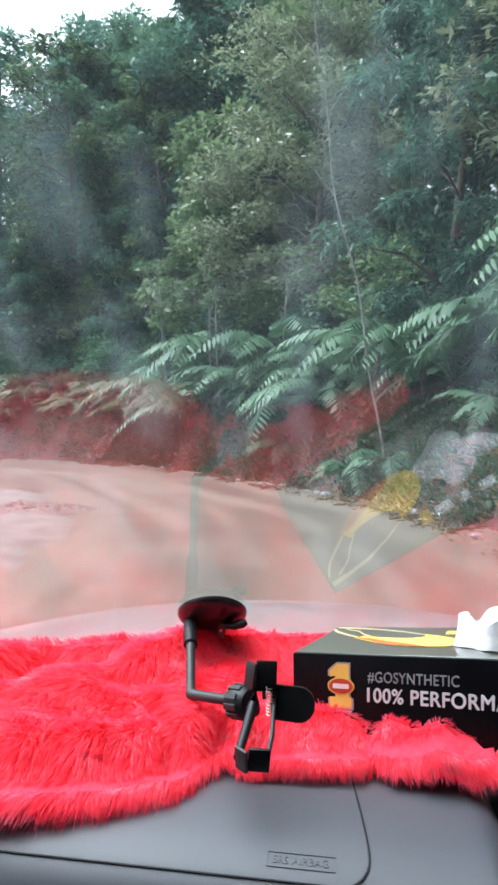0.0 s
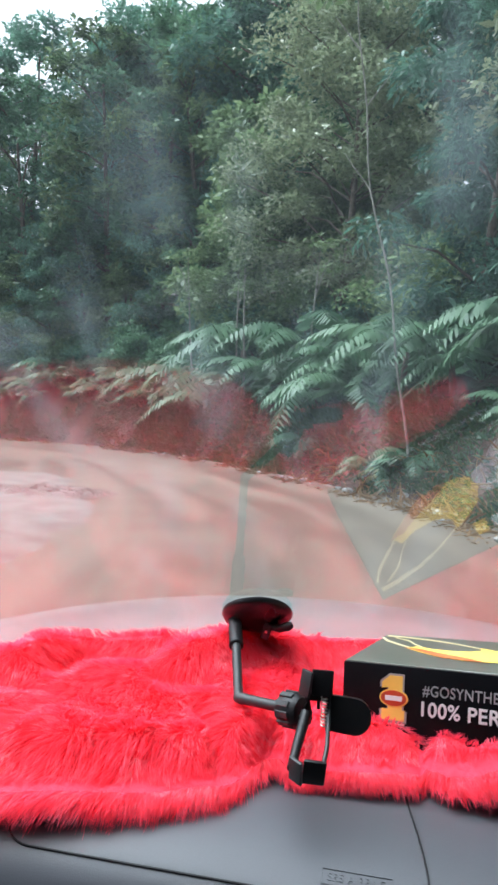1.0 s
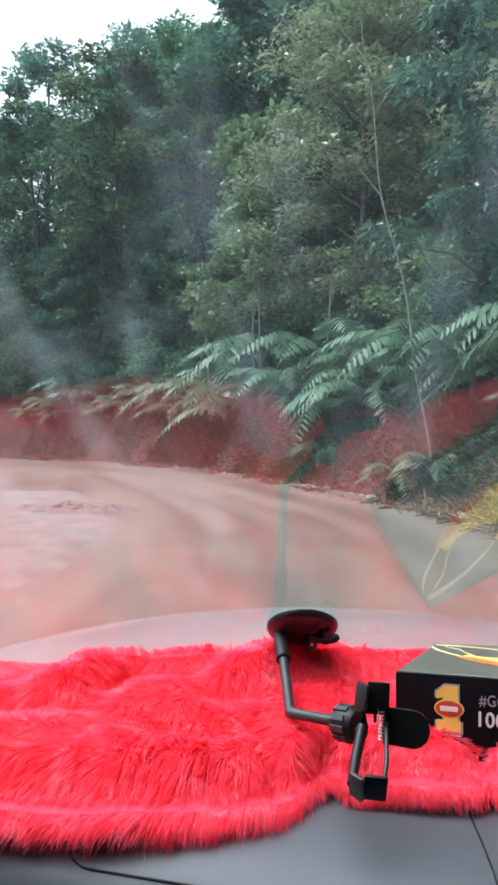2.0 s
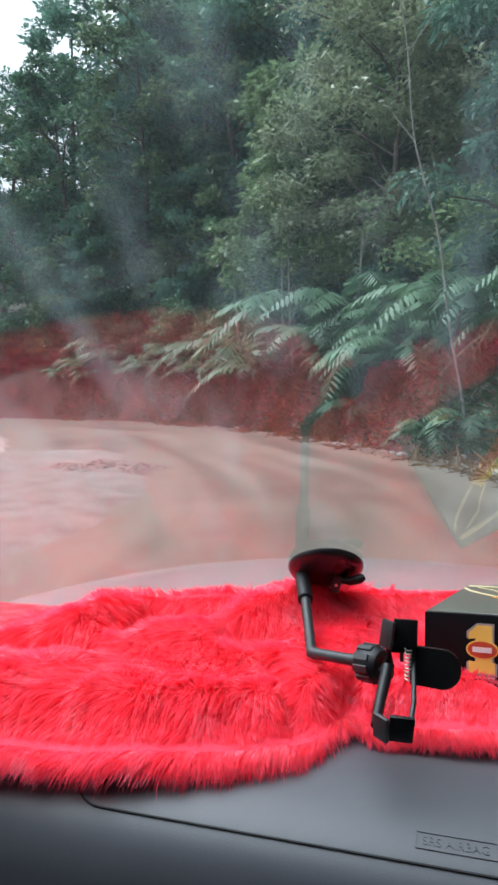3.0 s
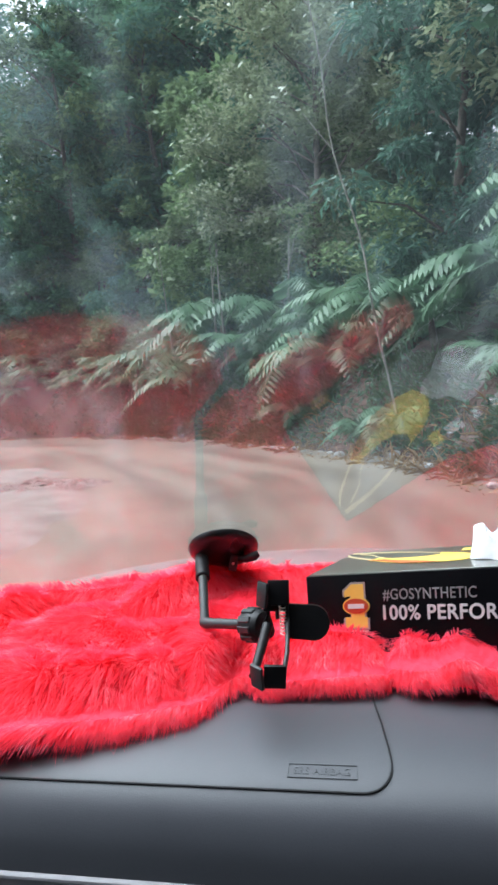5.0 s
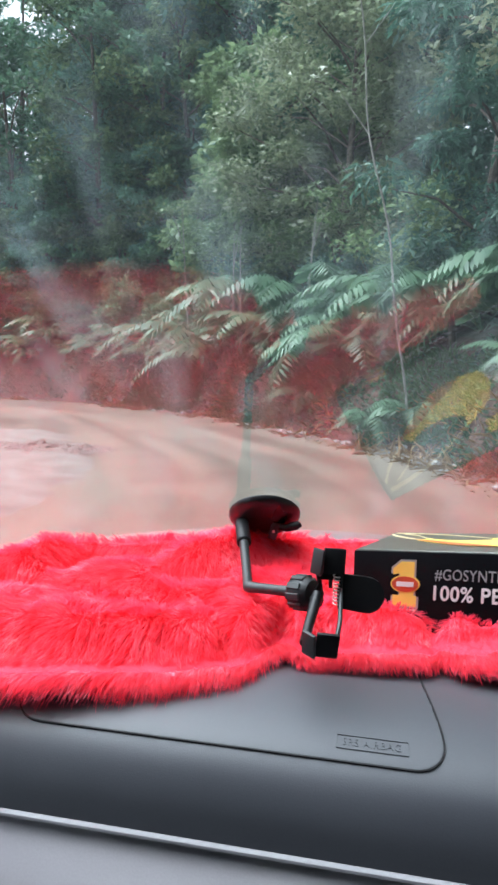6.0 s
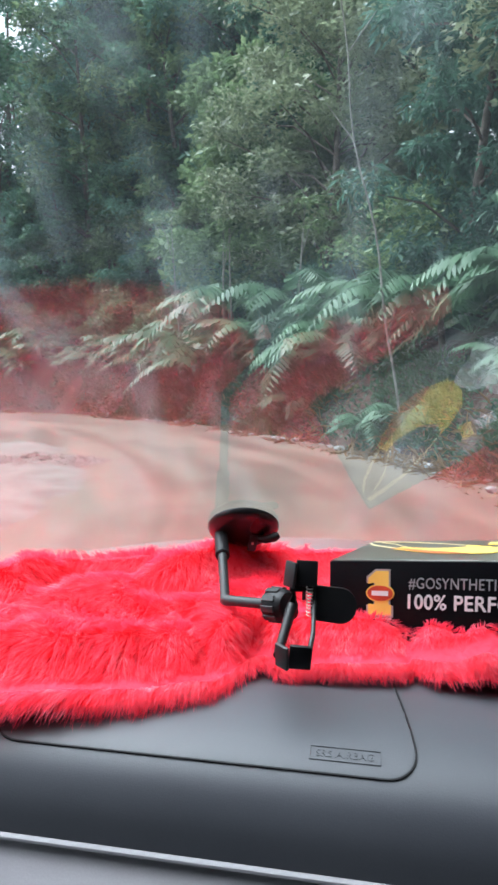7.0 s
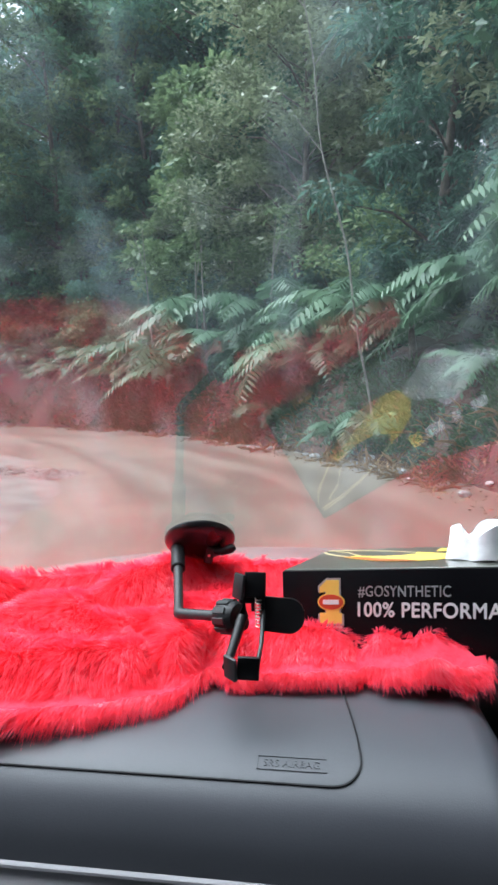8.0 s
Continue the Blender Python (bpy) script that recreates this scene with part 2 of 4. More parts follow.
M_LEAF_A = leafy("deep_green_leaves", (0.010, 0.036, 0.022), (0.185, 0.340, 0.190))
M_LEAF_B = leafy("olive_green_leaves", (0.018, 0.048, 0.024), (0.285, 0.400, 0.195))
M_LEAF_C = leafy("blue_green_leaves", (0.009, 0.036, 0.028), (0.175, 0.330, 0.235))
M_LEAF_D = leafy("grey_olive_leaves", (0.032, 0.060, 0.032), (0.390, 0.460, 0.280), 0.4, 0.38, 0.6)
M_FERN = leafy("fern_green", (0.048, 0.110, 0.062), (0.160, 0.275, 0.155), 0.45, 0.3)
M_GRASS = leafy("roadside_grass", (0.018, 0.050, 0.018), (0.085, 0.15, 0.055), 0.5, 0.25)
M_LITTER = leafy("dry_leaf_litter", (0.16, 0.08, 0.035), (0.45, 0.30, 0.16), 0.7, 0.1)


# ---- building helpers ----
def thing(name, label, category, at=(0, 0, 0), group="", kind=""):
    ob = new(name)
    ob.location = at
    ob.empty_display_size = 0.05
    bpy.context.view_layer.update()
    return tagged(ob, label, category, group, kind)


def put_mesh(name, verts, faces, mats, smooth=False, index=None):
    me = bpy.data.meshes.new(name)
    me.from_pydata([tuple(v) for v in verts], [], [tuple(f) for f in faces])
    for m in (mats if isinstance(mats, (list, tuple)) else [mats]):
        me.materials.append(m)
    if smooth:
        me.polygons.foreach_set("use_smooth", [True] * len(me.polygons))
    if index is not None:
        me.polygons.foreach_set("material_index", index)
    me.update()
    return me


def quick_mesh(name, verts, faces, mat, smooth=False):
    """A mesh of many equal faces from number arrays."""
    verts, faces = np.asarray(verts, np.float32), np.asarray(faces, np.int32)
    me = bpy.data.meshes.new(name)
    k = faces.shape[1]
    me.vertices.add(len(verts))
    me.vertices.foreach_set("co", verts.ravel())
    me.loops.add(faces.size)
    me.loops.foreach_set("vertex_index", faces.ravel())
    me.polygons.add(len(faces))
    me.polygons.foreach_set("loop_start", np.arange(0, faces.size, k, dtype=np.int32))
    me.polygons.foreach_set("loop_total", np.full(len(faces), k, np.int32))
    if smooth:
        me.polygons.foreach_set("use_smooth", np.ones(len(faces), bool))
    me.materials.append(mat)
    me.update(calc_edges=True)
    me.validate()
    return me


def under(name, me, parent, label="", local=False):
    """One mesh as a part of a thing; given in world places unless local."""
    ob = new(name, me)
    ob.parent = parent
    if not local:
        bpy.context.view_layer.update()
        ob.matrix_parent_inverse = parent.matrix_world.inverted()
    if label:
        ob["label"] = label
    return ob


def part(name, bm, mat, parent, label="", smooth=True, local=False):
    me = bpy.data.meshes.new(name)
    bmesh.ops.recalc_face_normals(bm, faces=bm.faces)
    bm.to_mesh(me)
    bm.free()
    me.materials.append(mat)
    if smooth:
        me.polygons.foreach_set("use_smooth", [True] * len(me.polygons))
        me.set_sharp_from_angle(angle=radians(40))
    return under(name, me, parent, label, local)


def box_bm(size, m=None, bevel=0.0, segments=2):
    bm = bmesh.new()
    bmesh.ops.create_cube(bm, size=1.0)
    bmesh.ops.scale(bm, vec=size, verts=bm.verts)
    if bevel:
        bmesh.ops.bevel(bm, geom=bm.edges[:], offset=bevel, segments=segments, affect="EDGES", profile=0.6)
    if m is not None:
        bmesh.ops.transform(bm, matrix=m, verts=bm.verts)
    return bm


def tube_bm(points, radii, sides=12, cap=True):
    """A round bar along points, with a radius at each."""
    bm = bmesh.new()
    pts = [Vector(p) for p in points]
    rings = []
    ref = Vector((0.13, 0.21, 0.97))
    for i, p in enumerate(pts):
        d = (pts[min(i + 1, len(pts) - 1)] - pts[max(i - 1, 0)]).normalized()
        a = d.cross(ref)
        if a.length < 0.05:
            a = d.cross(Vector((1, 0, 0)))
        a.normalize()
        b = d.cross(a)
        r = radii[i] if isinstance(radii, (list, tuple)) else radii
        rings.append([bm.verts.new(p + (a * math.cos(k * math.tau / sides) + b * math.sin(k * math.tau / sides)) * r) for k in range(sides)])
    for u, v in zip(rings, rings[1:]):
        for k in range(sides):
            bm.faces.new((u[k], u[(k + 1) % sides], v[(k + 1) % sides], v[k]))
    if cap:
        bm.faces.new(list(reversed(rings[0])))
        bm.faces.new(rings[-1])
    return bm


def lathe_bm(profile, m, sides=40):
    """Turn (radius, height) pairs about z and place the form by m."""
    bm = bmesh.new()
    rings = [[bm.verts.new((r * math.cos(k * math.tau / sides), r * math.sin(k * math.tau / sides), z)) for k in range(sides)] for r, z in profile]
    for u, v in zip(rings, rings[1:]):
        for k in range(sides):
            bm.faces.new((u[k], u[(k + 1) % sides], v[(k + 1) % sides], v[k]))
    bm.faces.new(list(reversed(rings[0])))
    bm.faces.new(rings[-1])
    bmesh.ops.transform(bm, matrix=m, verts=bm.verts)
    return bm


def flat_bm(outline, m, depth):
    """A plate with the given outline in its own x, y plane, placed by m."""
    bm = bmesh.new()
    lo = [bm.verts.new((x, y, 0)) for x, y in outline]
    hi = [bm.verts.new((x, y, depth)) for x, y in outline]
    bm.faces.new(list(reversed(lo)))
    bm.faces.new(hi)
    for i in range(len(lo)):
        j = (i + 1) % len(lo)
        bm.faces.new((lo[i], lo[j], hi[j], hi[i]))
    bmesh.ops.transform(bm, matrix=m, verts=bm.verts)
    return bm


def letters(name, text, size, m, mat, parent, width=None, depth=0.0004, bold=0.0, label=""):
    cu = bpy.data.curves.new(name, "FONT")
    cu.body, cu.size, cu.extrude, cu.space_character = text, size, depth, 1.06
    tmp = new(name, cu)
    bpy.context.view_layer.update()
    me = bpy.data.meshes.new_from_object(tmp.evaluated_get(bpy.context.evaluated_depsgraph_get()))
    bpy.data.objects.remove(tmp)
    co = np.array([v.co for v in me.vertices])
    if width:
        k = width / (co[:, 0].max() - co[:, 0].min())
        for v in me.vertices:
            v.co.x = (v.co.x - co[:, 0].min()) * k
    if bold:
        bm = bmesh.new()
        for dx, dy, dz in ((-bold, 0, 0), (bold, 0, 0.00004), (0, -bold, 0.00008), (0, bold, 0.00012)):
            me.transform(Matrix.Translation((dx, dy, dz)))
            bm.from_mesh(me)
            me.transform(Matrix.Translation((-dx, -dy, -dz)))
        bm.to_mesh(me)
        bm.free()
    me.transform(m)
    me.materials.clear()
    me.materials.append(mat)
    return under(name, me, parent, label)


def frame_of(origin, xdir, ydir):
    """A pose with its x and y axes along the given directions."""
    x = Vector(xdir).normalized()
    z = x.cross(Vector(ydir)).normalized()
    y = z.cross(x)
    m = Matrix((x, y, z)).transposed().to_4x4()
    m.translation = origin
    return m

# ---- the place ----
# ---- the bend: right-hand road edge in plan, from behind the car to the far left ----
EDGE = np.array([(3.6, -40), (3.4, -14), (3.2, 0), (2.9, 5), (2.3, 9), (1.3, 12.2), (-0.2, 15.2), (-3.4, 21.5),
                 (-7.2, 27), (-12, 32), (-20, 38), (-32, 44), (-60, 52), (-110, 58)], float)


def smooth_line(pts, per=12):
    out = []
    for i in range(1, len(pts) - 2):
        p0, p1, p2, p3 = pts[i - 1], pts[i], pts[i + 1], pts[i + 2]
        for k in range(per):
            t = k / per
            out.append(0.5 * ((2 * p1) + (p2 - p0) * t + (2 * p0 - 5 * p1 + 4 * p2 - p3) * t * t + (3 * p1 - p0 - 3 * p2 + p3) * t ** 3))
    out.append(pts[-2])
    return np.array(out)


LINE = smooth_line(EDGE)
STEP = np.concatenate([[0], np.cumsum(np.hypot(*np.diff(LINE, axis=0).T))])
S0 = float(np.interp(0.0, LINE[:, 1], STEP))          # abreast of the car


def on_edge(s, d):
    """The plan place s metres along the road edge from abreast of the car, d metres out from the road (minus: onto it)."""
    s = np.asarray(s, float) + S0
    x, y = np.interp(s, STEP, LINE[:, 0]), np.interp(s, STEP, LINE[:, 1])
    tx = np.interp(s + 0.6, STEP, LINE[:, 0]) - np.interp(s - 0.6, STEP, LINE[:, 0])
    ty = np.interp(s + 0.6, STEP, LINE[:, 1]) - np.interp(s - 0.6, STEP, LINE[:, 1])
    k = np.hypot(tx, ty) + 1e-9
    return x + d * ty / k, y - d * tx / k


def wave(x, y, f, seed):
    return noise.noise(Vector((x * f + seed * 7.3, y * f - seed * 3.1, seed * 1.7)))


def bank_height(s, d):
    """Height of the cut bank and the hillside over it, d metres out from the road edge."""
    top = 2.5 + 0.35 * math.sin(s * 0.31) + 0.25 * math.sin(s * 0.83 + 1) + (0.02 * max(0, s - 18))
    t = min(max(d / 1.9, 0), 1)
    z = top * t * t * (3 - 2 * t)
    z += 0.46 * max(0, d - 1.7) * (1 if d < 30 else 0.8)
    x, y = on_edge(s, d)
    z += (0.26 * wave(x, y, 0.55, 1) + 0.16 * wave(x, y, 1.6, 2) + 0.09 * wave(x, y, 3.6, 3)) * min(1, d / 0.7)
    return z


def grid_mesh(name, us, vs, place, mat):
    verts = [place(u, v) for u in us for v in vs]
    n = len(vs)
    faces = [(i * n + j, i * n + j + 1, (i + 1) * n + j + 1, (i + 1) * n + j) for i in range(len(us) - 1) for j in range(n - 1)]
    return put_mesh(name, verts, faces, mat, True)


ground = tagged(new("ground", grid_mesh("ground", np.linspace(-900, 900, 40), np.linspace(-900, 900, 40),
                                        lambda u, v: (u, v, -0.25 - 0.02 * abs(wave(u, v, 0.01, 4))), M_MUD)),
                "bare brown earth reaching out under the forest road", "ground", kind="structure")


def road_place(s, d):
    x, y = on_edge(s, -d)
    rut = -0.028 * math.exp(-((d - 2.2) / 0.34) ** 2) - 0.028 * math.exp(-((d - 3.9) / 0.36) ** 2) - 0.018 * math.exp(-((d - 5.6) / 0.35) ** 2)
    edge_rise = 0.06 * math.exp(-(d / 0.5) ** 2)
    rough = 0.02 * wave(x, y, 1.1, 5) + 0.012 * wave(x, y, 3.7, 6)
    return (x, y, rut + edge_rise + rough + 0.03)


road = tagged(new("road", grid_mesh("road", np.linspace(-38, 90, 420), np.linspace(-0.4, 8.6, 46), road_place, M_ROAD)),
              "rutted unpaved road of wet reddish clay", "road", kind="structure")
def road_uv(me):
    """Metres along and across the road, for its streaks."""
    layer = me.uv_layers.new(name="along")
    n_d, us, vs = 46, np.linspace(-38, 90, 420), np.linspace(-0.4, 8.6, 46)
    idx = np.zeros(len(me.loops), np.int32)
    me.loops.foreach_get("vertex_index", idx)
    layer.data.foreach_set("uv", np.stack([us[idx // n_d], vs[idx % n_d]], 1).ravel())


road_uv(road.data)
verge = tagged(new("verge", grid_mesh("verge", np.linspace(-38, 90, 220), np.linspace(8.4, 26, 30),
                                      lambda s, d: (*on_edge(s, -d), 0.02 + 0.1 * min(1, (d - 8.4) / 2) * (1 + wave(s, d, 0.5, 8))), M_MUD)),
               "pale churned mud along the inner side of the bend", "verge", kind="structure")

bank_ds = np.concatenate([np.linspace(-0.3, 2.6, 22), np.linspace(3.0, 16, 22), np.linspace(18, 75, 16)])
bank = tagged(new("hillside", grid_mesh("hillside", np.linspace(-36, 95, 520), bank_ds,
                                        lambda s, d: (*on_edge(s, d), bank_height(s, d) - 0.03), [M_SOIL, M_FLOOR])),
              "cut earth bank with the wooded hillside above it", "hillside", kind="structure")
for p in bank.data.polygons:
    p.material_index = 1 if p.index % (len(bank_ds) - 1) > 15 else 0


# ---- plants ----
rng = np.random.default_rng(7)


def leaf_arrays(centres, normals_bias, size, spread=0.35, slim=0.45, droop=0.2):
    """Folded rhombic leaves at the given places: one island of four corners each."""
    n = len(centres)
    ax = rng.normal(size=(n, 3))
    ax[:, 2] = ax[:, 2] * 0.5 - droop
    ax += normals_bias * 0.6
    ax /= np.linalg.norm(ax, axis=1, keepdims=True) + 1e-9
    up = rng.normal(size=(n, 3)) * 0.55 + np.array((0, 0, 0.9)) + normals_bias * 0.5
    side = np.cross(ax, up)
    side /= np.linalg.norm(side, axis=1, keepdims=True) + 1e-9
    nor = np.cross(side, ax)
    k = size * (1 + spread * rng.normal(size=(n, 1))).clip(0.45, 1.8)
    a = centres
    b = centres + ax * k * 0.45 + side * k * slim * 0.5 + nor * k * 0.06
    c = centres + ax * k - nor * k * 0.10
    d = centres + ax * k * 0.45 - side * k * slim * 0.5 + nor * k * 0.06
    v = np.stack([a, b, c, d], 1).reshape(-1, 3)
    i = np.arange(n)[:, None] * 4
    f = np.concatenate([i + np.array([[0, 1, 2]]), i + np.array([[0, 2, 3]])], 1).reshape(-1, 3)
    return v, f


def clumps(centres, radii, per, size, flat=0.7, **kw):
    """Leaves in uneven clumps, thickest on the outer shell of each."""
    cs, ns = [], []
    for c, r in zip(centres, radii):
        m = int(per * (0.7 + 0.6 * rng.random()))
        d = rng.normal(size=(m, 3))
        d /= np.linalg.norm(d, axis=1, keepdims=True)
        d[:, 2] = np.where(d[:, 2] < -0.3, -d[:, 2], d[:, 2])
        q = r * rng.random((m, 1)) ** 0.45
        cs.append(c + d * q * np.array((1, 1, flat)))
        ns.append(d)
    return leaf_arrays(np.concatenate(cs), np.concatenate(ns), size, **kw)


def join_bm(parts):
    out = bmesh.new()
    for b in parts:
        me = bpy.data.meshes.new("tmp")
        b.to_mesh(me)
        b.free()
        out.from_mesh(me)
        bpy.data.meshes.remove(me)
    return out


def tree(name, height, crown_base, crown_r, n_clumps, per, leaf, mat, bark, trunk_r, label, droop=0.2, slim=0.45):
    """A bent tapered trunk with limbs and a crown of leaf clumps at the limbs' ends; stands at the origin."""
    t = thing(name, label, "tree", group="forest trees")
    bend = rng.normal(size=2) * 0.05 * height
    spine = [(bend[0] * k * k, bend[1] * k * k, height * k - 0.5 * (k == 0)) for k in np.linspace(0, 0.92, 8)]
    bars = [tube_bm(spine, [trunk_r * (1 - 0.8 * k) for k in np.linspace(0, 1, 8)], 9)]
    cs, rs = [], []
    for i in range(n_clumps):
        k = (i + rng.random()) / n_clumps
        z = crown_base + (height - crown_base) * k
        prof = math.sin(math.pi * (0.18 + 0.76 * k)) ** 0.7
        a = i * 2.4 + rng.random() * 0.9
        rr = crown_r * prof * (0.35 + 0.65 * rng.random())
        f = min(z / height, 0.92)
        base = np.array((bend[0] * f * f, bend[1] * f * f, z))
        tip = base + np.array((math.cos(a) * rr, math.sin(a) * rr, 0.25 * rr * rng.random()))
        cs.append(tip)
        rs.append(crown_r * (0.17 + 0.15 * rng.random()))
        if i % 2 == 0:
            start = base - np.array((0, 0, min(0.35 * rr, z * 0.3)))
            mid = (start + tip) / 2 + np.array((0, 0, 0.12 * rr))
            bars.append(tube_bm([start, mid, tip], [trunk_r * 0.35 * (1.1 - k), trunk_r * 0.2, 0.012], 5))
    part("trunk", join_bm(bars), bark, t, local=True)
    v, f = clumps(cs, rs, per, leaf, droop=droop, slim=slim)
    under("crown", quick_mesh("crown", v, f, mat), t, local=True)
    return t


def bush(name, r, h, per, leaf, mat, label, slim=0.45):
    t = thing(name, label, "bush", group="undergrowth")
    n = 9
    cs = [np.array((rng.normal() * r * 0.45, rng.normal() * r * 0.45, h * (0.15 + 0.75 * rng.random()))) for _ in range(n)]
    stems = [tube_bm([(c[0] * 0.2, c[1] * 0.2, -0.3), (c[0] * 0.6, c[1] * 0.6, c[2] * 0.5), tuple(c)], [0.03, 0.02, 0.006], 5) for c in cs]
    part("stem", join_bm(stems), M_BARK, t, local=True)
    v, f = clumps(cs, [r * (0.35 + 0.25 * rng.random()) for _ in cs], per, leaf, slim=slim)
    under("foliage", quick_mesh("foliage", v, f, mat), t, local=True)
    return t


def frond_arrays(a, lift, length, pairs, leaflet, sag):
    """One arched frond: a thin rib and two rows of hanging leaflets."""
    v, f = [], []
    dirh = np.array((math.cos(a), math.sin(a), 0))
    sidev = np.array((-math.sin(a), math.cos(a), 0))
    prev = None
    for i in range(pairs + 6):
        k = i / (pairs + 5)
        p = dirh * length * (k * math.cos(lift) + 0.12 * k * k) + np.array((0, 0, length * (math.sin(lift) * k * 1.25 - sag * k * k)))
        w = 0.012 * (1 - 0.8 * k)
        b = len(v)
        v += [p + sidev * w, p - sidev * w, p + np.array((0, 0, w))]
        if prev is not None:
            f += [(prev, b, b + 2), (prev, b + 2, prev + 2), (prev + 1, prev + 2, b + 2), (prev + 1, b + 2, b + 1)]
            d = p - last
            d /= np.linalg.norm(d)
            if i > 5:
                ln = leaflet * (math.sin(math.pi * (0.12 + 0.83 * k)) ** 0.6) * (0.9 + 0.2 * rng.random())
                for s in (1, -1):
                    out = sidev * s * 0.85 + d * 0.45 + np.array((0, 0, -0.42 + 0.14 * rng.normal()))
                    out /= np.linalg.norm(out)
                    wide = d * ln * 0.12
                    b2 = len(v)
                    v += [p, p + out * ln * 0.28 + wide, p + out * ln * 0.68 + wide * 0.85 + np.array((0, 0, -0.04 * ln)), p + out * ln + np.array((0, 0, -0.12 * ln)),
                          p + out * ln * 0.68 - wide * 0.85 + np.array((0, 0, -0.04 * ln)), p + out * ln * 0.28 - wide]
                    f += [(b2, b2 + 1, b2 + 5), (b2 + 1, b2 + 2, b2 + 5), (b2 + 2, b2 + 4, b2 + 5), (b2 + 2, b2 + 3, b2 + 4)]
        prev, last = b, p
    return np.array(v), np.array(f)


def fern(name, fronds, length, leaflet, label, trunk=0.0):
    t = thing(name, label, "fern", group="ferns on the bank")
    part("stump", tube_bm([(0, 0, -0.3), (0.02, 0, 0.0), (0.0, 0.02, trunk + 0.08)], [0.09, 0.07, 0.05], 8), M_BARK, t, local=True)
    for i in range(fronds):
        a = i * math.tau / fronds + rng.normal() * 0.25
        v, f = frond_arrays(a, 0.55 + 0.5 * rng.random(), length * (0.8 + 0.4 * rng.random()), 17, leaflet * 1.1, 0.75 + 0.35 * rng.random())
        v[:, 2] += trunk
        under("frond", quick_mesh("frond", v, f, M_FERN), t, local=True)
    return t


def broad_plant(name, label):
    """A wild banana: long paddle leaves, arched and split, on a short stem."""
    t = thing(name, label, "plant", group="broad-leaved plants")
    part("stem", tube_bm([(0, 0, -0.3), (0, 0, 0.5), (0.03, 0, 1.1)], [0.09, 0.07, 0.03], 8), M_GRASS, t, local=True)
    for i in range(7):
        a = i * 0.9 + rng.random() * 0.4
        ln, lift = 1.5 + 0.5 * rng.random(), 0.7 + 0.45 * rng.random()
        d, sd = np.array((math.cos(a), math.sin(a), 0)), np.array((-math.sin(a), math.cos(a), 0))
        v, f = [], []
        for j in range(15):
            k = j / 14
            p = d * ln * k * math.cos(lift) + np.array((0, 0, 1.0 + ln * (math.sin(lift) * k * 1.2 - 0.55 * k * k)))
            w = 0.23 * (math.sin(math.pi * min(1, 0.06 + 0.94 * k)) ** 0.55) + 0.01
            v += [p + sd * w - np.array((0, 0, 0.07 + 0.03 * (j % 2))), p, p - sd * w - np.array((0, 0, 0.07 + 0.03 * ((j + 1) % 2)))]
            if j:
                b = 3 * j
                f += [(b - 3, b - 2, b + 1, b), (b - 2, b - 1, b + 2, b + 1)]
        under("leaf", quick_mesh("leaf", v, f, M_FERN, True), t, local=True)
    return t


def sapling(name, height, label):
    """A thin pale stem with a few leaf tufts near its top."""
    t = thing(name, label, "sapling", group="saplings")
    lean = rng.normal(size=2) * 0.07 * height
    pts = [(lean[0] * k * k, lean[1] * k * k, height * k - 0.4 * (k == 0)) for k in np.linspace(0, 1, 9)]
    fork = [tube_bm([pts[5], (pts[5][0] + 0.25, pts[5][1], pts[7][2]), (pts[5][0] + 0.5, pts[5][1] + 0.1, pts[8][2])], [0.022, 0.015, 0.006], 6)]
    part("trunk", join_bm([tube_bm(pts, [0.045 * (1 - 0.75 * k) for k in np.linspace(0, 1, 9)], 7)] + fork), M_PALE, t, local=True)
    cs = [np.array(pts[8]), np.array(pts[7]) + rng.normal(size=3) * 0.3, np.array((pts[5][0] + 0.5, pts[5][1] + 0.1, pts[8][2]))]
    v, f = clumps(cs, [0.55, 0.45, 0.5], 60, 0.2, droop=0.5)
    under("crown", quick_mesh("crown", v, f, M_LEAF_B), t, local=True)
    return t


def at_bank(s, d, sink=0.1):
    x, y = on_edge(s, d)
    return float(x), float(y), bank_height(s, d) - sink


def plant_out(kinds, spots):
    """Set out copies of the built plants; the first of each kind takes the first spot it gets."""
    used = set()
    for i, (s, d, k, size) in enumerate(spots):
        src = kinds[k % len(kinds)]
        x, y, z = at_bank(s, d)
        m = pose(x, y, z, 4 * rng.normal(), 4 * rng.normal(), 360 * rng.random())
        if src.name not in used:
            used.add(src.name)
            src.scale = (size,) * 3
            src.matrix_basis = m @ Matrix.Diagonal((size, size, size, 1))
        else:
            c = copy_thing(src, m)
            c.scale = (size,) * 3
    for src in kinds:
        if src.name not in used:
            src.location = at_bank(-20, 8)


tall = [tree("forest_tree", 21, 5.0, 5.2, 42, 250, 0.40, M_LEAF_A, M_BARK, 0.30, "tall forest tree with a dense dark green crown"),
        tree("forest_tree", 25, 6.0, 5.6, 44, 250, 0.42, M_LEAF_C, M_BARK, 0.34, "tall forest tree with dull blue-green leaves"),
        tree("forest_tree", 19, 4.0, 4.6, 40, 250, 0.36, M_LEAF_B, M_BARK, 0.26, "tall forest tree with olive green leaves")]
spots = []
for i in range(62):
    s = -14 + 82 * ((i * 0.618034) % 1.0)
    d = 9.5 + 24 * ((i * 0.754878) % 1.0)
    if s < 30 or i % 5 < 3:
        spots.append((s, d, i, (0.85 + 0.3 * rng.random()) * (1.0 if s < 30 else 0.97)))
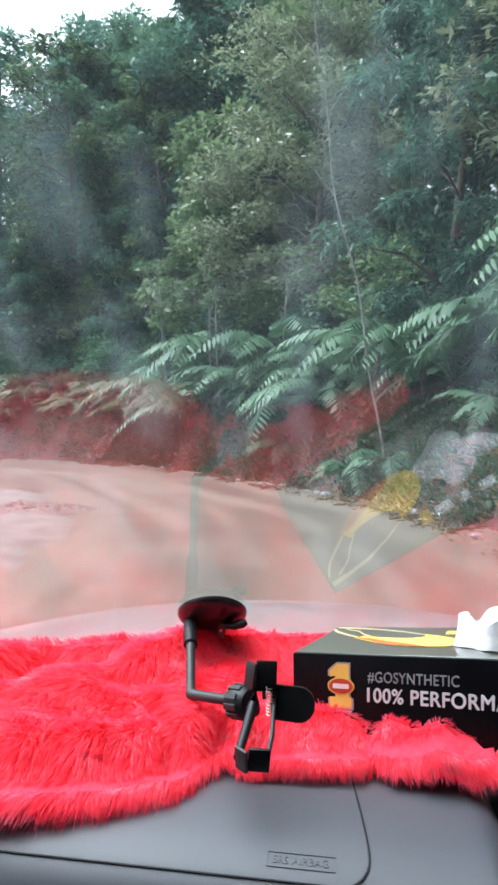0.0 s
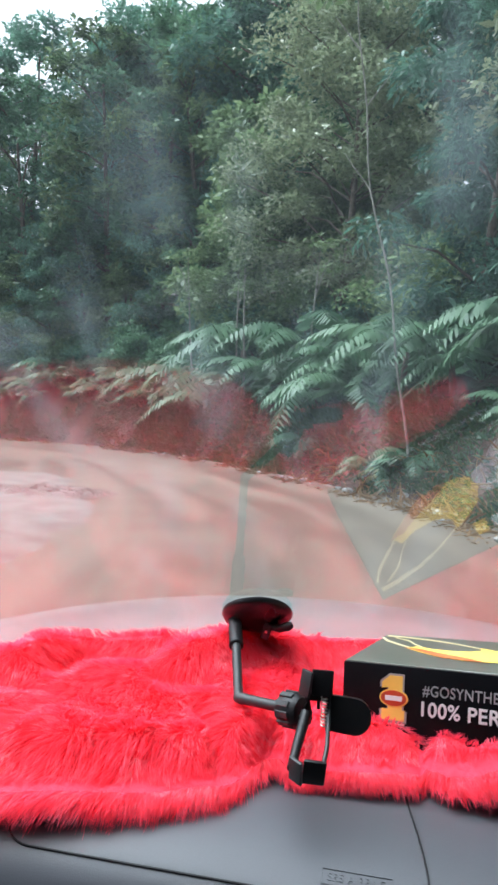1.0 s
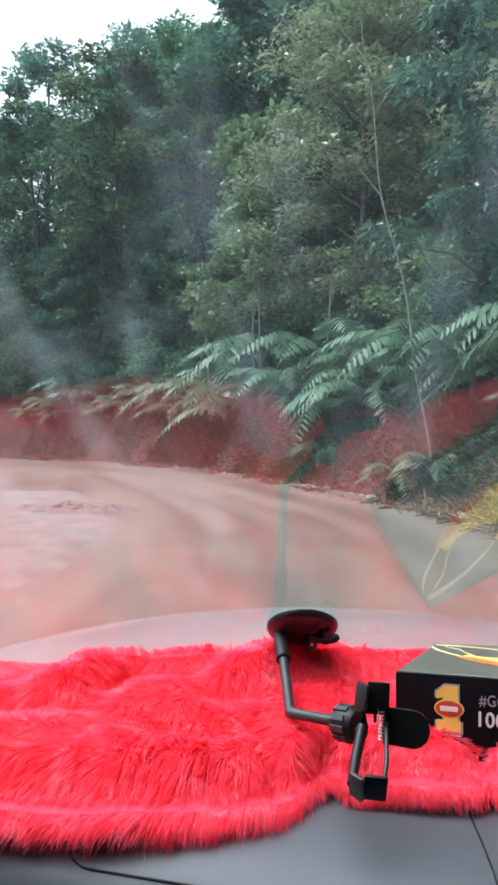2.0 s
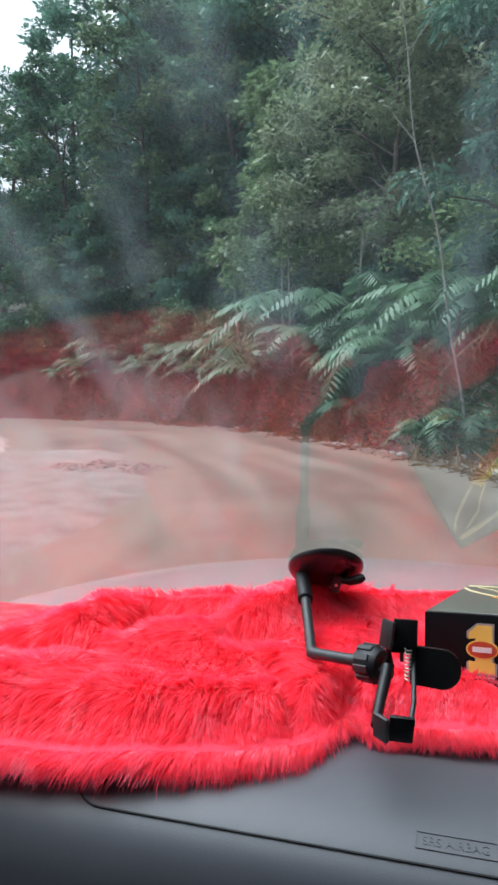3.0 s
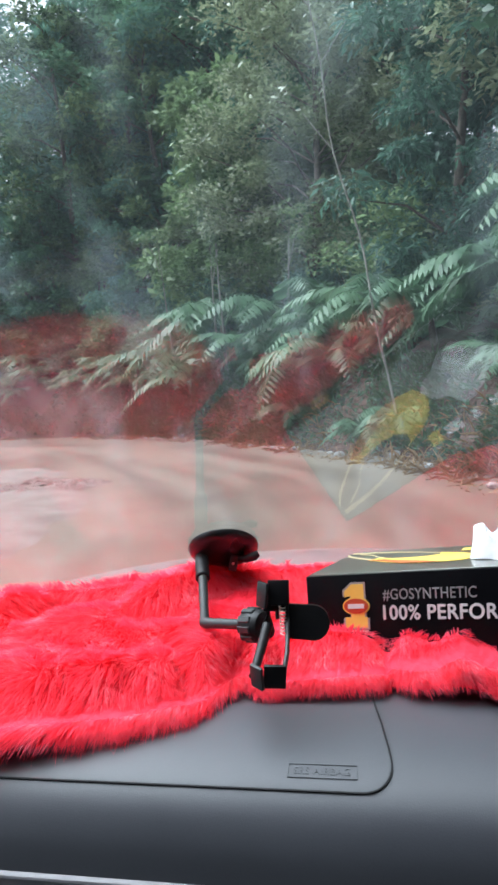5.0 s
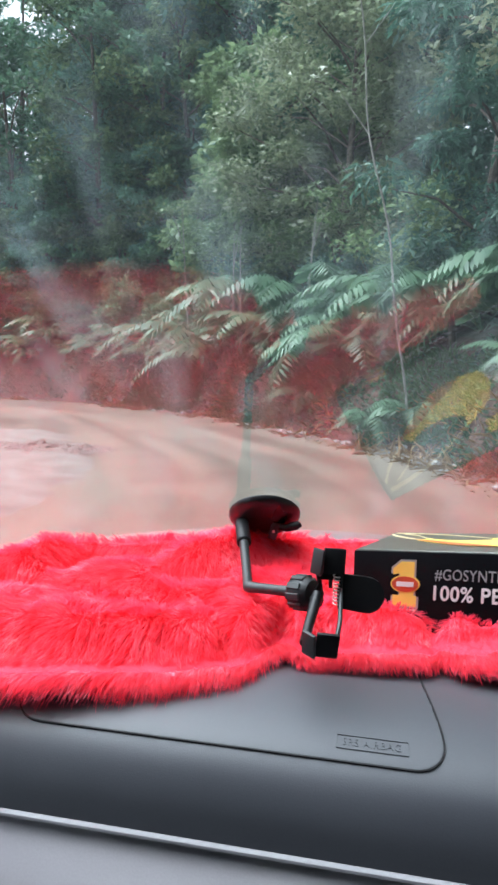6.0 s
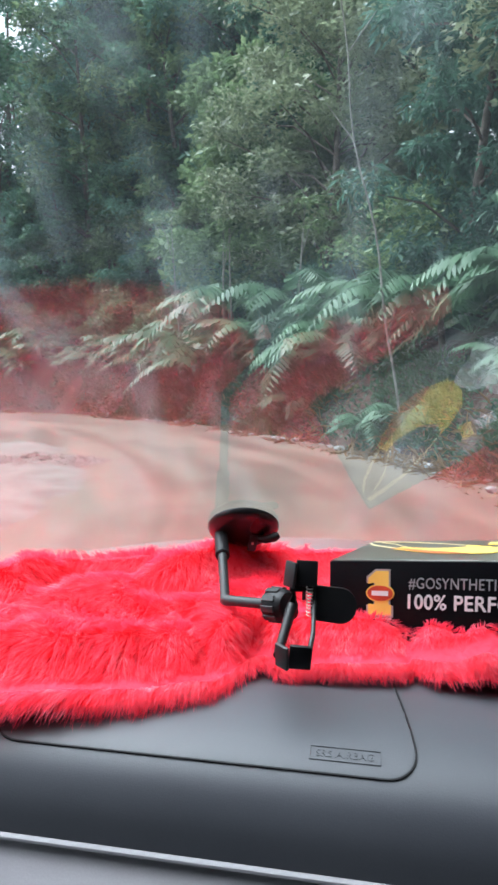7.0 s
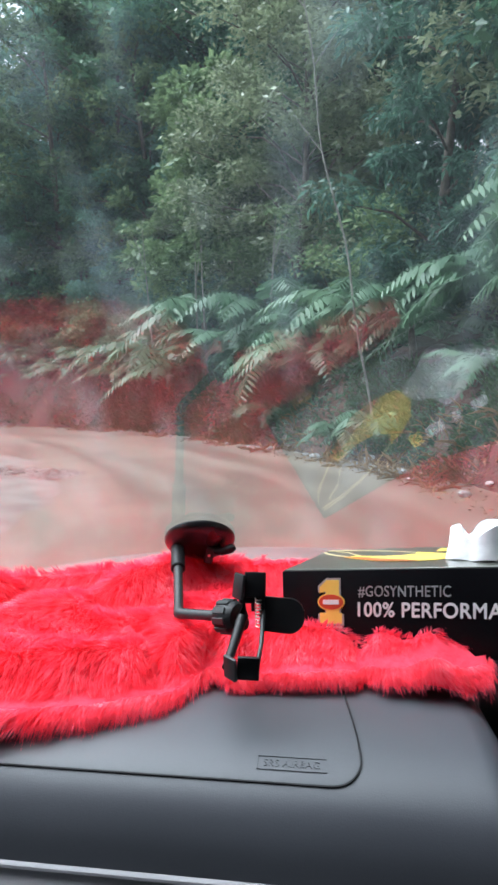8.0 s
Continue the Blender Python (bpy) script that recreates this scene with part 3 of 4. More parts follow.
spots += [(41, 7.5, 0, 1.02), (45, 6.5, 2, 1.05), (49, 8.5, 1, 0.92), (53, 6.5, 0, 0.98), (58, 8, 2, 0.98), (63, 7, 1, 0.9), (37, 8, 2, 1.0), (33, 9.5, 1, 1.0), (36, 12, 0, 1.08), (41, 13, 1, 1.1), (46, 14, 0, 1.15)]
plant_out(tall, spots)
mid = [tree("broadleaf_tree", 9, 0.6, 3.4, 36, 280, 0.29, M_LEAF_B, M_BARK, 0.16, "leafy tree of the forest edge with olive green leaves"),
       tree("broadleaf_tree", 11, 0.8, 3.6, 40, 280, 0.30, M_LEAF_A, M_BARK, 0.18, "bushy broadleaf tree clothed in leaves to the ground"),
       tree("broadleaf_tree", 10, 0.6, 3.2, 36, 300, 0.27, M_LEAF_C, M_BARK, 0.17, "broadleaf tree hung with drooping creepers", 0.8, 0.3)]
spots = []
for i in range(44):
    s = 1 + 60 * ((i * 0.618034 + 0.45) % 1.0)
    d = 4.0 + 7.5 * ((i * 0.754878 + 0.1) % 1.0)
    if not (16.5 < s < 27 and d < 7.5):
        spots.append((s, d, i, 0.75 + 0.45 * rng.random()))
spots += [(29, 5.8, 0, 1.3), (15.5, 4.0, 2, 0.95), (11.0, 4.6, 2, 1.0)]
plant_out(mid, spots)

plant_out([tree("domed_tree", 12.5, 0.8, 4.9, 95, 300, 0.22, M_LEAF_D, M_BARK, 0.2, "broad domed tree with pale grey-olive leaves over the bank")],
          [(24.0, 4.8, 0, 1.0), (14.0, 7.5, 0, 0.95)])

bushes = [bush("bush", 1.5, 2.2, 210, 0.18, M_LEAF_A, "dense dark green bush on the bank"),
          bush("bush", 1.8, 2.8, 210, 0.20, M_LEAF_B, "olive green bush of the forest edge"),
          bush("bush", 1.4, 1.8, 210, 0.16, M_LEAF_C, "low blue-green leafy shrub"),
          bush("bush", 1.8, 3.2, 210, 0.25, M_LEAF_C, "tall loose shrub with narrow leaves", 0.28)]
spots = []
for i in range(210):
    s = -6 + 68 * ((i * 0.618034 + 0.3) % 1.0)
    d = 3.0 + 7.0 * ((i * 0.754878) % 1.0) ** 1.25
    spots.append((s, d, i + i // 4, (0.7 + 0.5 * rng.random()) * (0.75 if d < 4.0 else 1.1)))
plant_out(bushes, spots)

ferns = [fern("fern", 10, 1.8, 0.36, "large green fern with arching feathery fronds on the bank"),
         fern("fern", 9, 1.5, 0.32, "spreading fern hanging over the earth bank"),
         fern("tree_fern", 10, 2.1, 0.42, "tree fern with long drooping fronds", 0.6)]
spots = []
for i in range(72):
    s = 2 + 48 * ((i * 0.618034 + 0.1) % 1.0) ** 0.85
    d = 1.3 + 2.3 * ((i * 0.754878 + 0.2) % 1.0)
    spots.append((s, d, i, 0.75 + 0.5 * rng.random()))
spots += [(9.2, 1.9, 2, 1.25), (11.2, 2.3, 2, 1.3), (13.4, 1.8, 2, 1.25), (7.2, 2.0, 2, 1.3), (15.5, 2.0, 2, 1.3), (17.5, 1.7, 0, 1.5), (19.5, 1.9, 0, 1.6), (21.5, 2.2, 2, 1.7), (23.5, 1.8, 0, 1.7), (26, 2.0, 2, 1.8), (28, 1.5, 0, 1.7), (30, 1.9, 0, 1.9), (34, 2.0, 2, 1.5), (13.0, 0.7, 1, 0.9), (14.2, 0.5, 0, 0.75), (18.4, 0.8, 1, 0.9)]
plant_out(ferns, spots)
plant_out([broad_plant("wild_banana", "wild banana plant with broad split leaves")],
          [(11.5, 3.0, 0, 1.1), (22, 3.4, 0, 1.0), (9.2, 3.6, 0, 1.2)])
plant_out([sapling("sapling", 5.5, "thin pale sapling with sparse leaves"), sapling("sapling", 4.2, "short thin bare-stemmed sapling")],
          [(24.5, 1.3, 0, 1.05), (25.8, 1.6, 1, 1.1), (21.5, 2.2, 1, 1.1), (30.5, 2.0, 0, 1.1)])


def leaning_pole_tree():
    """The thin pale trunk that leans over the right-hand bank."""
    x, y, z = 1.55, 12.95, 0.35
    t = thing("leaning_tree", "thin leaning tree with a pale bare trunk on the bank", "tree", (x, y, z))
    pts = [(x - 1.35 * k + 0.10 * math.sin(7 * k) + 0.05 * math.sin(19 * k), y + 0.3 * k, z - 0.3 + 10.5 * k) for k in np.linspace(0, 1, 20)]
    bars = [tube_bm(pts, [0.027 * (1 - 0.6 * k) for k in np.linspace(0, 1, 20)], 8)]
    for i, sgn in ((11, -1), (14, 1), (16, -1)):
        p = Vector(pts[i])
        bars.append(tube_bm([p, p + Vector((0.3 * sgn, 0, 0.4)), p + Vector((0.55 * sgn, 0.1, 0.8))], [0.016, 0.012, 0.005], 6))
    part("trunk", join_bm(bars), M_PALE, t)
    v, f = clumps([np.array(pts[19]), np.array(pts[18]) + (0.6, 0, 0.2), np.array(pts[17]) + (-0.6, 0, 0.7)], [0.8, 0.7, 0.6], 90, 0.2)
    under("crown", quick_mesh("crown", v, f, M_LEAF_B), t)


leaning_pole_tree()


def bank_cover(name, count, d0, d1, size, mat, label, s0=-2, s1=48, slim=0.35, droop=0.0, patch=0.0):
    """Low leaves strewn over the bank, in patches."""
    pts, nor = [], []
    while len(pts) < count:
        s, d = s0 + (s1 - s0) * rng.random(), d0 + (d1 - d0) * rng.random()
        x, y = on_edge(s, d)
        if wave(float(x), float(y), 0.5, 11 + len(name)) < patch:
            continue
        pts.append((float(x), float(y), (bank_height(s, d) if d > 0 else 0.06) + 0.01))
        nor.append((0, 0, 0.6))
    v, f = leaf_arrays(np.array(pts), np.array(nor), size, slim=slim, droop=droop)
    tagged(new(name, quick_mesh(name, v, f, mat)), label, name.replace("_", " "), kind="stuff")


bank_cover("creeping_plants", 36000, 0.35, 3.6, 0.16, M_LEAF_A, "creeping green plants covering the earth bank", patch=-0.22)
bank_cover("roadside_grass", 26000, 0.0, 1.5, 0.20, M_GRASS, "tufts of green grass at the foot of the bank", s1=34, slim=0.09, droop=-0.8, patch=-0.10)
bank_cover("fallen_twigs", 2600, -0.6, 0.9, 0.30, M_LITTER, "pale dry sticks and straw along the road edge", s0=8, slim=0.03, droop=0.1, patch=0.05)
bank_cover("leaf_litter", 5000, -0.7, 1.3, 0.07, M_LITTER, "dry brown leaves and twigs along the road edge", patch=-0.1)


def edge_stones():
    """Rounded pale stones lying along the gutter."""
    meshes = []
    for i in range(4):
        bm = bmesh.new()
        bmesh.ops.create_icosphere(bm, subdivisions=2, radius=1.0)
        for v in bm.verts:
            v.co *= 1 + 0.35 * wave(v.co.x, v.co.y + v.co.z, 0.9, 70 + i)
            v.co.z *= 0.6
        me = bpy.data.meshes.new("stone")
        bm.to_mesh(me)
        bm.free()
        me.materials.append(M_STONE)
        meshes.append(me)
    for i in range(70):
        s = 4 + 30 * ((i * 0.618034 + 0.2) % 1.0)
        d = -0.35 + 0.8 * ((i * 0.754878) % 1.0)
        r = 0.035 + 0.09 * rng.random() ** 2
        x, y = on_edge(s, d)
        ob = tagged(new("stone", meshes[i % 4]), "pale grey stone lying in the gutter", "stone", "stones along the road")
        ob.matrix_world = pose(float(x), float(y), (bank_height(s, d) if d > 0 else 0.08) + 0.2 * r, 8 * rng.normal(), 8 * rng.normal(), 360 * rng.random()) @ Matrix.Diagonal((r * 1.3, r, r, 1))


edge_stones()


def mud_heap():
    x0, y0 = -5.3, 11.6
    def place(u, v):
        r = 1.1 * v
        x, y = x0 + r * math.cos(u) * 1.3, y0 + r * math.sin(u)
        k = max(0, 1 - v * v)
        return (x, y, 0.03 + 0.10 * k * (0.8 + 0.5 * wave(x, y, 1.3, 21)) + (0.08 * wave(x, y, 2.6, 22) + 0.07 * wave(x, y, 6.0, 23) + 0.04 * abs(wave(x, y, 13.0, 24))) * k)
    ob = new("mud_heap", grid_mesh("mud_heap", np.linspace(0, math.tau, 150), np.linspace(0, 1, 60), place, M_MUD_RED))
    tagged(ob, "low lumpy heap of reddish-brown mud beside the road", "mud heap")


def mud_patch():
    """A churned pale patch on the inside of the bend, with a ragged edge."""
    def place(s, d):
        x, y = on_edge(s, -d)
        e = min((d - 5.0) / 1.6, (21 - s) / 2.5, (s - 2.0) / 2.0) + 0.5 * wave(x, y, 0.45, 64)
        e = min(1, max(0, e))
        e = e * e * (3 - 2 * e)
        z = road_place(s, d)[2] if d < 8.6 else 0.06
        return (x, y, z - 0.05 + 0.10 * e + e * (0.03 * wave(x, y, 0.7, 61) + 0.010 * wave(x, y, 2.2, 62)))
    ob = new("mud_patch", grid_mesh("mud_patch", np.linspace(2.0, 21.0, 260), np.linspace(4.6, 11.6, 100), place, M_MUD_PALE))
    tagged(ob, "churned pale wet mud on the inside of the bend", "mud")


mud_patch()
mud_heap()


# ---- the car: windscreen plane ----
GLASS_C = Vector((-0.044, 0.697, 1.2279))
GLASS_N = Vector((-0.1129, 0.8915, 1.0)).normalized()     # outwards, at the suction cup


def glass_z(x, y):
    """The inner face: raked, turned a little, and bowed outwards."""
    u, v = y - GLASS_C.y, x - GLASS_C.x
    return GLASS_C.z - 0.8915 * u + 0.1129 * v - 0.2174 * u * u - 0.0116 * v * v


def windscreen():
    t = thing("windscreen", "raked laminated windscreen with a thin film of dust and painted haze", "windscreen", GLASS_C, kind="structure")
    xs, ys = np.linspace(-0.96, 0.75, 40), np.linspace(0.90, 0.14, 40)
    inner = [(x, y, glass_z(x, y)) for x in xs for y in ys]
    outer = [tuple(Vector(p) + GLASS_N * 0.005) for p in inner]
    n, k = 40, len(inner)
    faces = [(i * n + j, (i + 1) * n + j, (i + 1) * n + j + 1, i * n + j + 1) for i in range(n - 1) for j in range(n - 1)]
    faces += [tuple(k + q for q in reversed(f)) for f in faces]
    me = put_mesh("pane", inner + outer, faces, [M_GLASS, M_CLEAR], True, index=[0] * (len(faces) // 2) + [1] * (len(faces) // 2))
    p = under("pane", me, t)
    p.visible_shadow = False


windscreen()


# ---- dashboard ----
DASH = [(0.88, 1.085), (0.80, 1.105), (0.70, 1.114), (0.60, 1.117), (0.54, 1.117), (0.51, 1.1155), (0.485, 1.1125), (0.465, 1.108),
        (0.448, 1.101), (0.435, 1.090), (0.426, 1.072), (0.421, 1.050)]


def dash_skew(x):
    return -0.08 * (x - 0.05)


def dash_point(x, k):
    """A place on the padded dash: k runs along its section from the glass to the trim."""
    i = min(int(k), len(DASH) - 2)
    f = k - i
    p0, p1, p2, p3 = (DASH[max(i - 1, 0)], DASH[i], DASH[i + 1], DASH[min(i + 2, len(DASH) - 1)])
    c = [0.5 * ((2 * p1[j]) + (p2[j] - p0[j]) * f + (2 * p0[j] - 5 * p1[j] + 4 * p2[j] - p3[j]) * f * f + (3 * p1[j] - p0[j] - 3 * p2[j] + p3[j]) * f ** 3) for j in (0, 1)]
    fall = 0.0 if x < 0.182 else -42.0 * (x - 0.182) ** 2
    y = c[0] + dash_skew(x)
    return Vector((x, y, min(c[1] + fall, glass_z(x, y) - 0.006)))


def dash_normal(x, k):
    return (dash_point(x + 0.004, k) - dash_point(x - 0.004, k)).cross(dash_point(x, k - 0.05) - dash_point(x, k + 0.05)).normalized()


def ribbon(path, width, lift, sink):
    """A narrow band laid along a path of (x, k) on the dash."""
    pts = [dash_point(x, k) + dash_normal(x, k) * lift for x, k in path]
    bm = bmesh.new()
    rows = []
    for i, p in enumerate(pts):
        d = (pts[min(i + 1, len(pts) - 1)] - pts[max(i - 1, 0)]).normalized()
        n = dash_normal(*path[i])
        s = d.cross(n).normalized() * width / 2
        rows.append([bm.verts.new(p + s - n * sink), bm.verts.new(p + s), bm.verts.new(p - s), bm.verts.new(p - s - n * sink)])
    for u, v in zip(rows, rows[1:]):
        for j in range(3):
            bm.faces.new((u[j], u[j + 1], v[j + 1], v[j]))
    return bm


SEAM = ([(0.0985 - 0.0030 * (6.7 - k) ** 1.4 / 2.2, k) for k in np.linspace(3.6, 6.7, 16)] +
        [(0.0745 + 0.024 * math.cos(q) ** 0.8, 6.8 + 1.3 * math.sin(q)) for q in np.linspace(0.06, math.pi / 2 - 0.02, 16)] +
        [(x, 8.1 - 0.0 * x) for x in np.linspace(0.06, -0.17, 18)] +
        [(-0.18 - 0.022 * math.sin(q), 7.1 + 1.0 * math.cos(q)) for q in np.linspace(0, math.pi / 2, 8)] +
        [(-0.205, 6.6 - 0.4 * i) for i in range(6)])


def dashboard():
    t = thing("dashboard", "grey moulded dashboard with a silver trim strip", "dashboard", (0, 0.5, 1.0))
    xs = np.concatenate([np.linspace(-0.95, 0.16, 60), np.linspace(0.17, 0.26, 12)])
    ks = np.linspace(0, len(DASH) - 1, 56)
    under("pad", grid_mesh("pad", xs, ks, lambda x, k: tuple(dash_point(x, k)), M_DASH), t)
    flap = under("airbag_flap", quick_mesh("airbag_flap", *flap_arrays(), M_DASH, True), t, "smooth grey airbag flap")
    part("seam", ribbon(SEAM, 0.0011, 0.0014, 0.004), M_GAP, flap, "dark seam round the flap")
    # moulded plate with its writing
    o = dash_point(0.028, 7.62) + dash_normal(0.05, 7.4) * 0.0017
    m = frame_of(o, dash_point(0.078, 7.62) - dash_point(0.028, 7.62), dash_point(0.05, 6.9) - dash_point(0.05, 7.65))
    w, h, e = 0.0465, 0.0105, 0.0005
    bm = join_bm([box_bm((w, e, e), m @ pose(w / 2, yy, 0)) for yy in (0, h)] + [box_bm((e, h, e), m @ pose(xx, h / 2, 0)) for xx in (0, w)])
    part("label_border", bm, M_MOULD, flap, smooth=False)
    letters("lettering", "SRS AIRBAG", 0.008, m @ pose(0.004, 0.0026, 0), M_MOULD, flap, width=0.038, depth=0.0002, label="moulded dark lettering")
    # silver strip and the lower panel
    strip = [(x, dash_point(x, 11).y + 0.001, dash_point(x, 11).z) for x in np.linspace(-0.95, 0.24, 40)]
    bm = bmesh.new()
    prof = [(0.0015, 0.0), (-0.0014, -0.0003), (-0.0034, -0.0018), (-0.0036, -0.0036), (-0.0012, -0.0054), (0.0015, -0.0062)]
    rows = [[bm.verts.new((x, y + dy, z + dz)) for dy, dz in prof] for x, y, z in strip]
    for u, v in zip(rows, rows[1:]):
        for j in range(len(prof) - 1):
            bm.faces.new((u[j], u[j + 1], v[j + 1], v[j]))
    part("trim_strip", bm, M_TRIM, t, "bright silver trim strip")
    bm = bmesh.new()
    prof = [(0.0015, -0.0062), (0.0006, -0.0085), (-0.0040, -0.016), (-0.014, -0.030), (-0.030, -0.060), (-0.040, -0.12), (-0.02, -0.35)]
    rows = [[bm.verts.new((x, y + dy, z + dz)) for dy, dz in prof] for x, y, z in strip]
    for u, v in zip(rows, rows[1:]):
        for j in range(len(prof) - 1):
            bm.faces.new((u[j], u[j + 1], v[j + 1], v[j]))
    part("lower_panel", bm, M_SILVER, t, "satin silver-grey lower panel")
    part("side_panel", box_bm((0.30, 0.34, 0.30), pose(0.405, 0.60, 0.93), 0.03, 4), M_DASH_LOW, t, "dark plastic panel")


def flap_arrays():
    """The flap itself, a hair proud of the pad."""
    xs, ks = np.linspace(-0.203, 0.0985, 200), np.linspace(4.2, 8.1, 100)
    v, keep = [], []
    for x in xs:
        for k in ks:
            v.append(tuple(dash_point(x, k) + dash_normal(x, k) * 0.0012))
            cx, ck = max(0.0, x - 0.0745, -0.18 - x) / 0.0240, max(0.0, k - 6.8) / 1.3
            keep.append(cx ** 2.5 + ck * ck <= 1.0 and x < 0.0980 - 0.00136 * max(0, 6.7 - k) ** 1.4)
    n = len(ks)
    f = []
    for i in range(len(xs) - 1):
        for j in range(n - 1):
            q = (i * n + j, i * n + j + 1, (i + 1) * n + j + 1, (i + 1) * n + j)
            if all(keep[z] for z in q):
                f.append(q)
    return v, f


dashboard()

# ---- the fur cover, and the carton's place on it ----
BOX_YAW, BOX_ROLL = radians(-24), radians(7.0)
BOX_X = Vector((math.cos(BOX_YAW) * math.cos(BOX_ROLL), math.sin(BOX_YAW) * math.cos(BOX_ROLL), math.sin(BOX_ROLL)))
BOX_Y = Vector((-math.sin(BOX_YAW), math.cos(BOX_YAW), -0.061))
BOX_L, BOX_D, BOX_H = 0.30, 0.118, 0.074
BOX_M = Matrix((BOX_X, BOX_Y, Vector((0, 0, 1)))).transposed().to_4x4()
BOX_M.translation = (0.043, 0.620, 1.1955)      # top front left corner

FRONT_X = (-1.0, -0.45, -0.30, -0.177, -0.097, -0.050, -0.034, -0.024, -0.012, 0.003, 0.021, 0.06, 0.10, 0.112, 0.125, 0.185, 0.205, 0.217, 0.250, 0.37)
FRONT_Y = (0.50, 0.488, 0.480, 0.484, 0.503, 0.520, 0.535, 0.556, 0.560, 0.545, 0.550, 0.548, 0.551, 0.560, 0.545, 0.533, 0.533, 0.575, 0.70, 0.68)


def fur_front(x):
    return float(np.interp(x, FRONT_X, FRONT_Y))


def ridge(x, y, x0, y0, x1, y1, wide):
    """How near a place lies to the crest between two points of the cover: 1 on it, 0 far off."""
    dx, dy = x1 - x0, y1 - y0
    t = min(1, max(0, ((x - x0) * dx + (y - y0) * dy) / (dx * dx + dy * dy)))
    return math.exp(-((x - x0 - t * dx) ** 2 + (y - y0 - t * dy) ** 2) / wide ** 2)


def fur_z(x, y):
    e = y - fur_front(x)
    step = min(1, max(0, (e - 0.004) / 0.048))
    z = 1.1195 + 0.004 * min(1, max(0, e / 0.006)) + (0.031 if x < 0.0 else 0.020) * step * step * (3 - 2 * step)
    z += 0.005 * wave(x, y, 9.0, 31) + 0.004 * wave(x, y, 21.0, 32)
    # the roll against the glass, the pillow and the mound before it, and the creases between them
    z += 0.034 * ridge(x, y, -0.75, 0.762, 0.12, 0.774, 0.036)
    z += 0.013 * ridge(x, y, -0.46, 0.664, -0.272, 0.678, 0.034) + 0.010 * ridge(x, y, -0.285, 0.645, -0.252, 0.695, 0.020)
    z += 0.025 * ridge(x, y, -0.120, 0.676, -0.066, 0.724, 0.023)
    z -= 0.014 * ridge(x, y, -0.40, 0.600, -0.262, 0.606, 0.017) + 0.018 * ridge(x, y, -0.232, 0.640, -0.224, 0.700, 0.016)
    z -= 0.016 * ridge(x, y, -0.226, 0.698, -0.135, 0.708, 0.020) + 0.016 * ridge(x, y, -0.130, 0.636, -0.090, 0.646, 0.014)
    z += 0.010 * ridge(x, y, -0.34, 0.628, -0.15, 0.634, 0.026) - 0.010 * ridge(x, y, -0.085, 0.600, -0.055, 0.545, 0.012)
    z -= 0.32 * max(0, -0.272 - x) * min(1.4, max(0, (y - 0.58) / 0.09))
    if x > 0.02:
        rel = Vector((x, y, 0)) - Vector((BOX_M.translation.x, BOX_M.translation.y, 0))
        inside, along = rel.dot(BOX_Y), rel.dot(BOX_X)
        z += 0.008 * ridge(x, y, 0.035, 0.592, 0.090, 0.582, 0.025) + 0.021 * ridge(x, y, 0.128, 0.572, 0.152, 0.562, 0.023)
        z += 0.024 * ridge(x, y, 0.172, 0.556, 0.214, 0.548, 0.016) - 0.010 * ridge(x, y, 0.112, 0.560, 0.108, 0.584, 0.010)
        if 0.0 < inside < BOX_D + 0.004 and along > -0.004:
            z = min(z, 1.119)
    return min(z, glass_z(x, y) - 0.012)


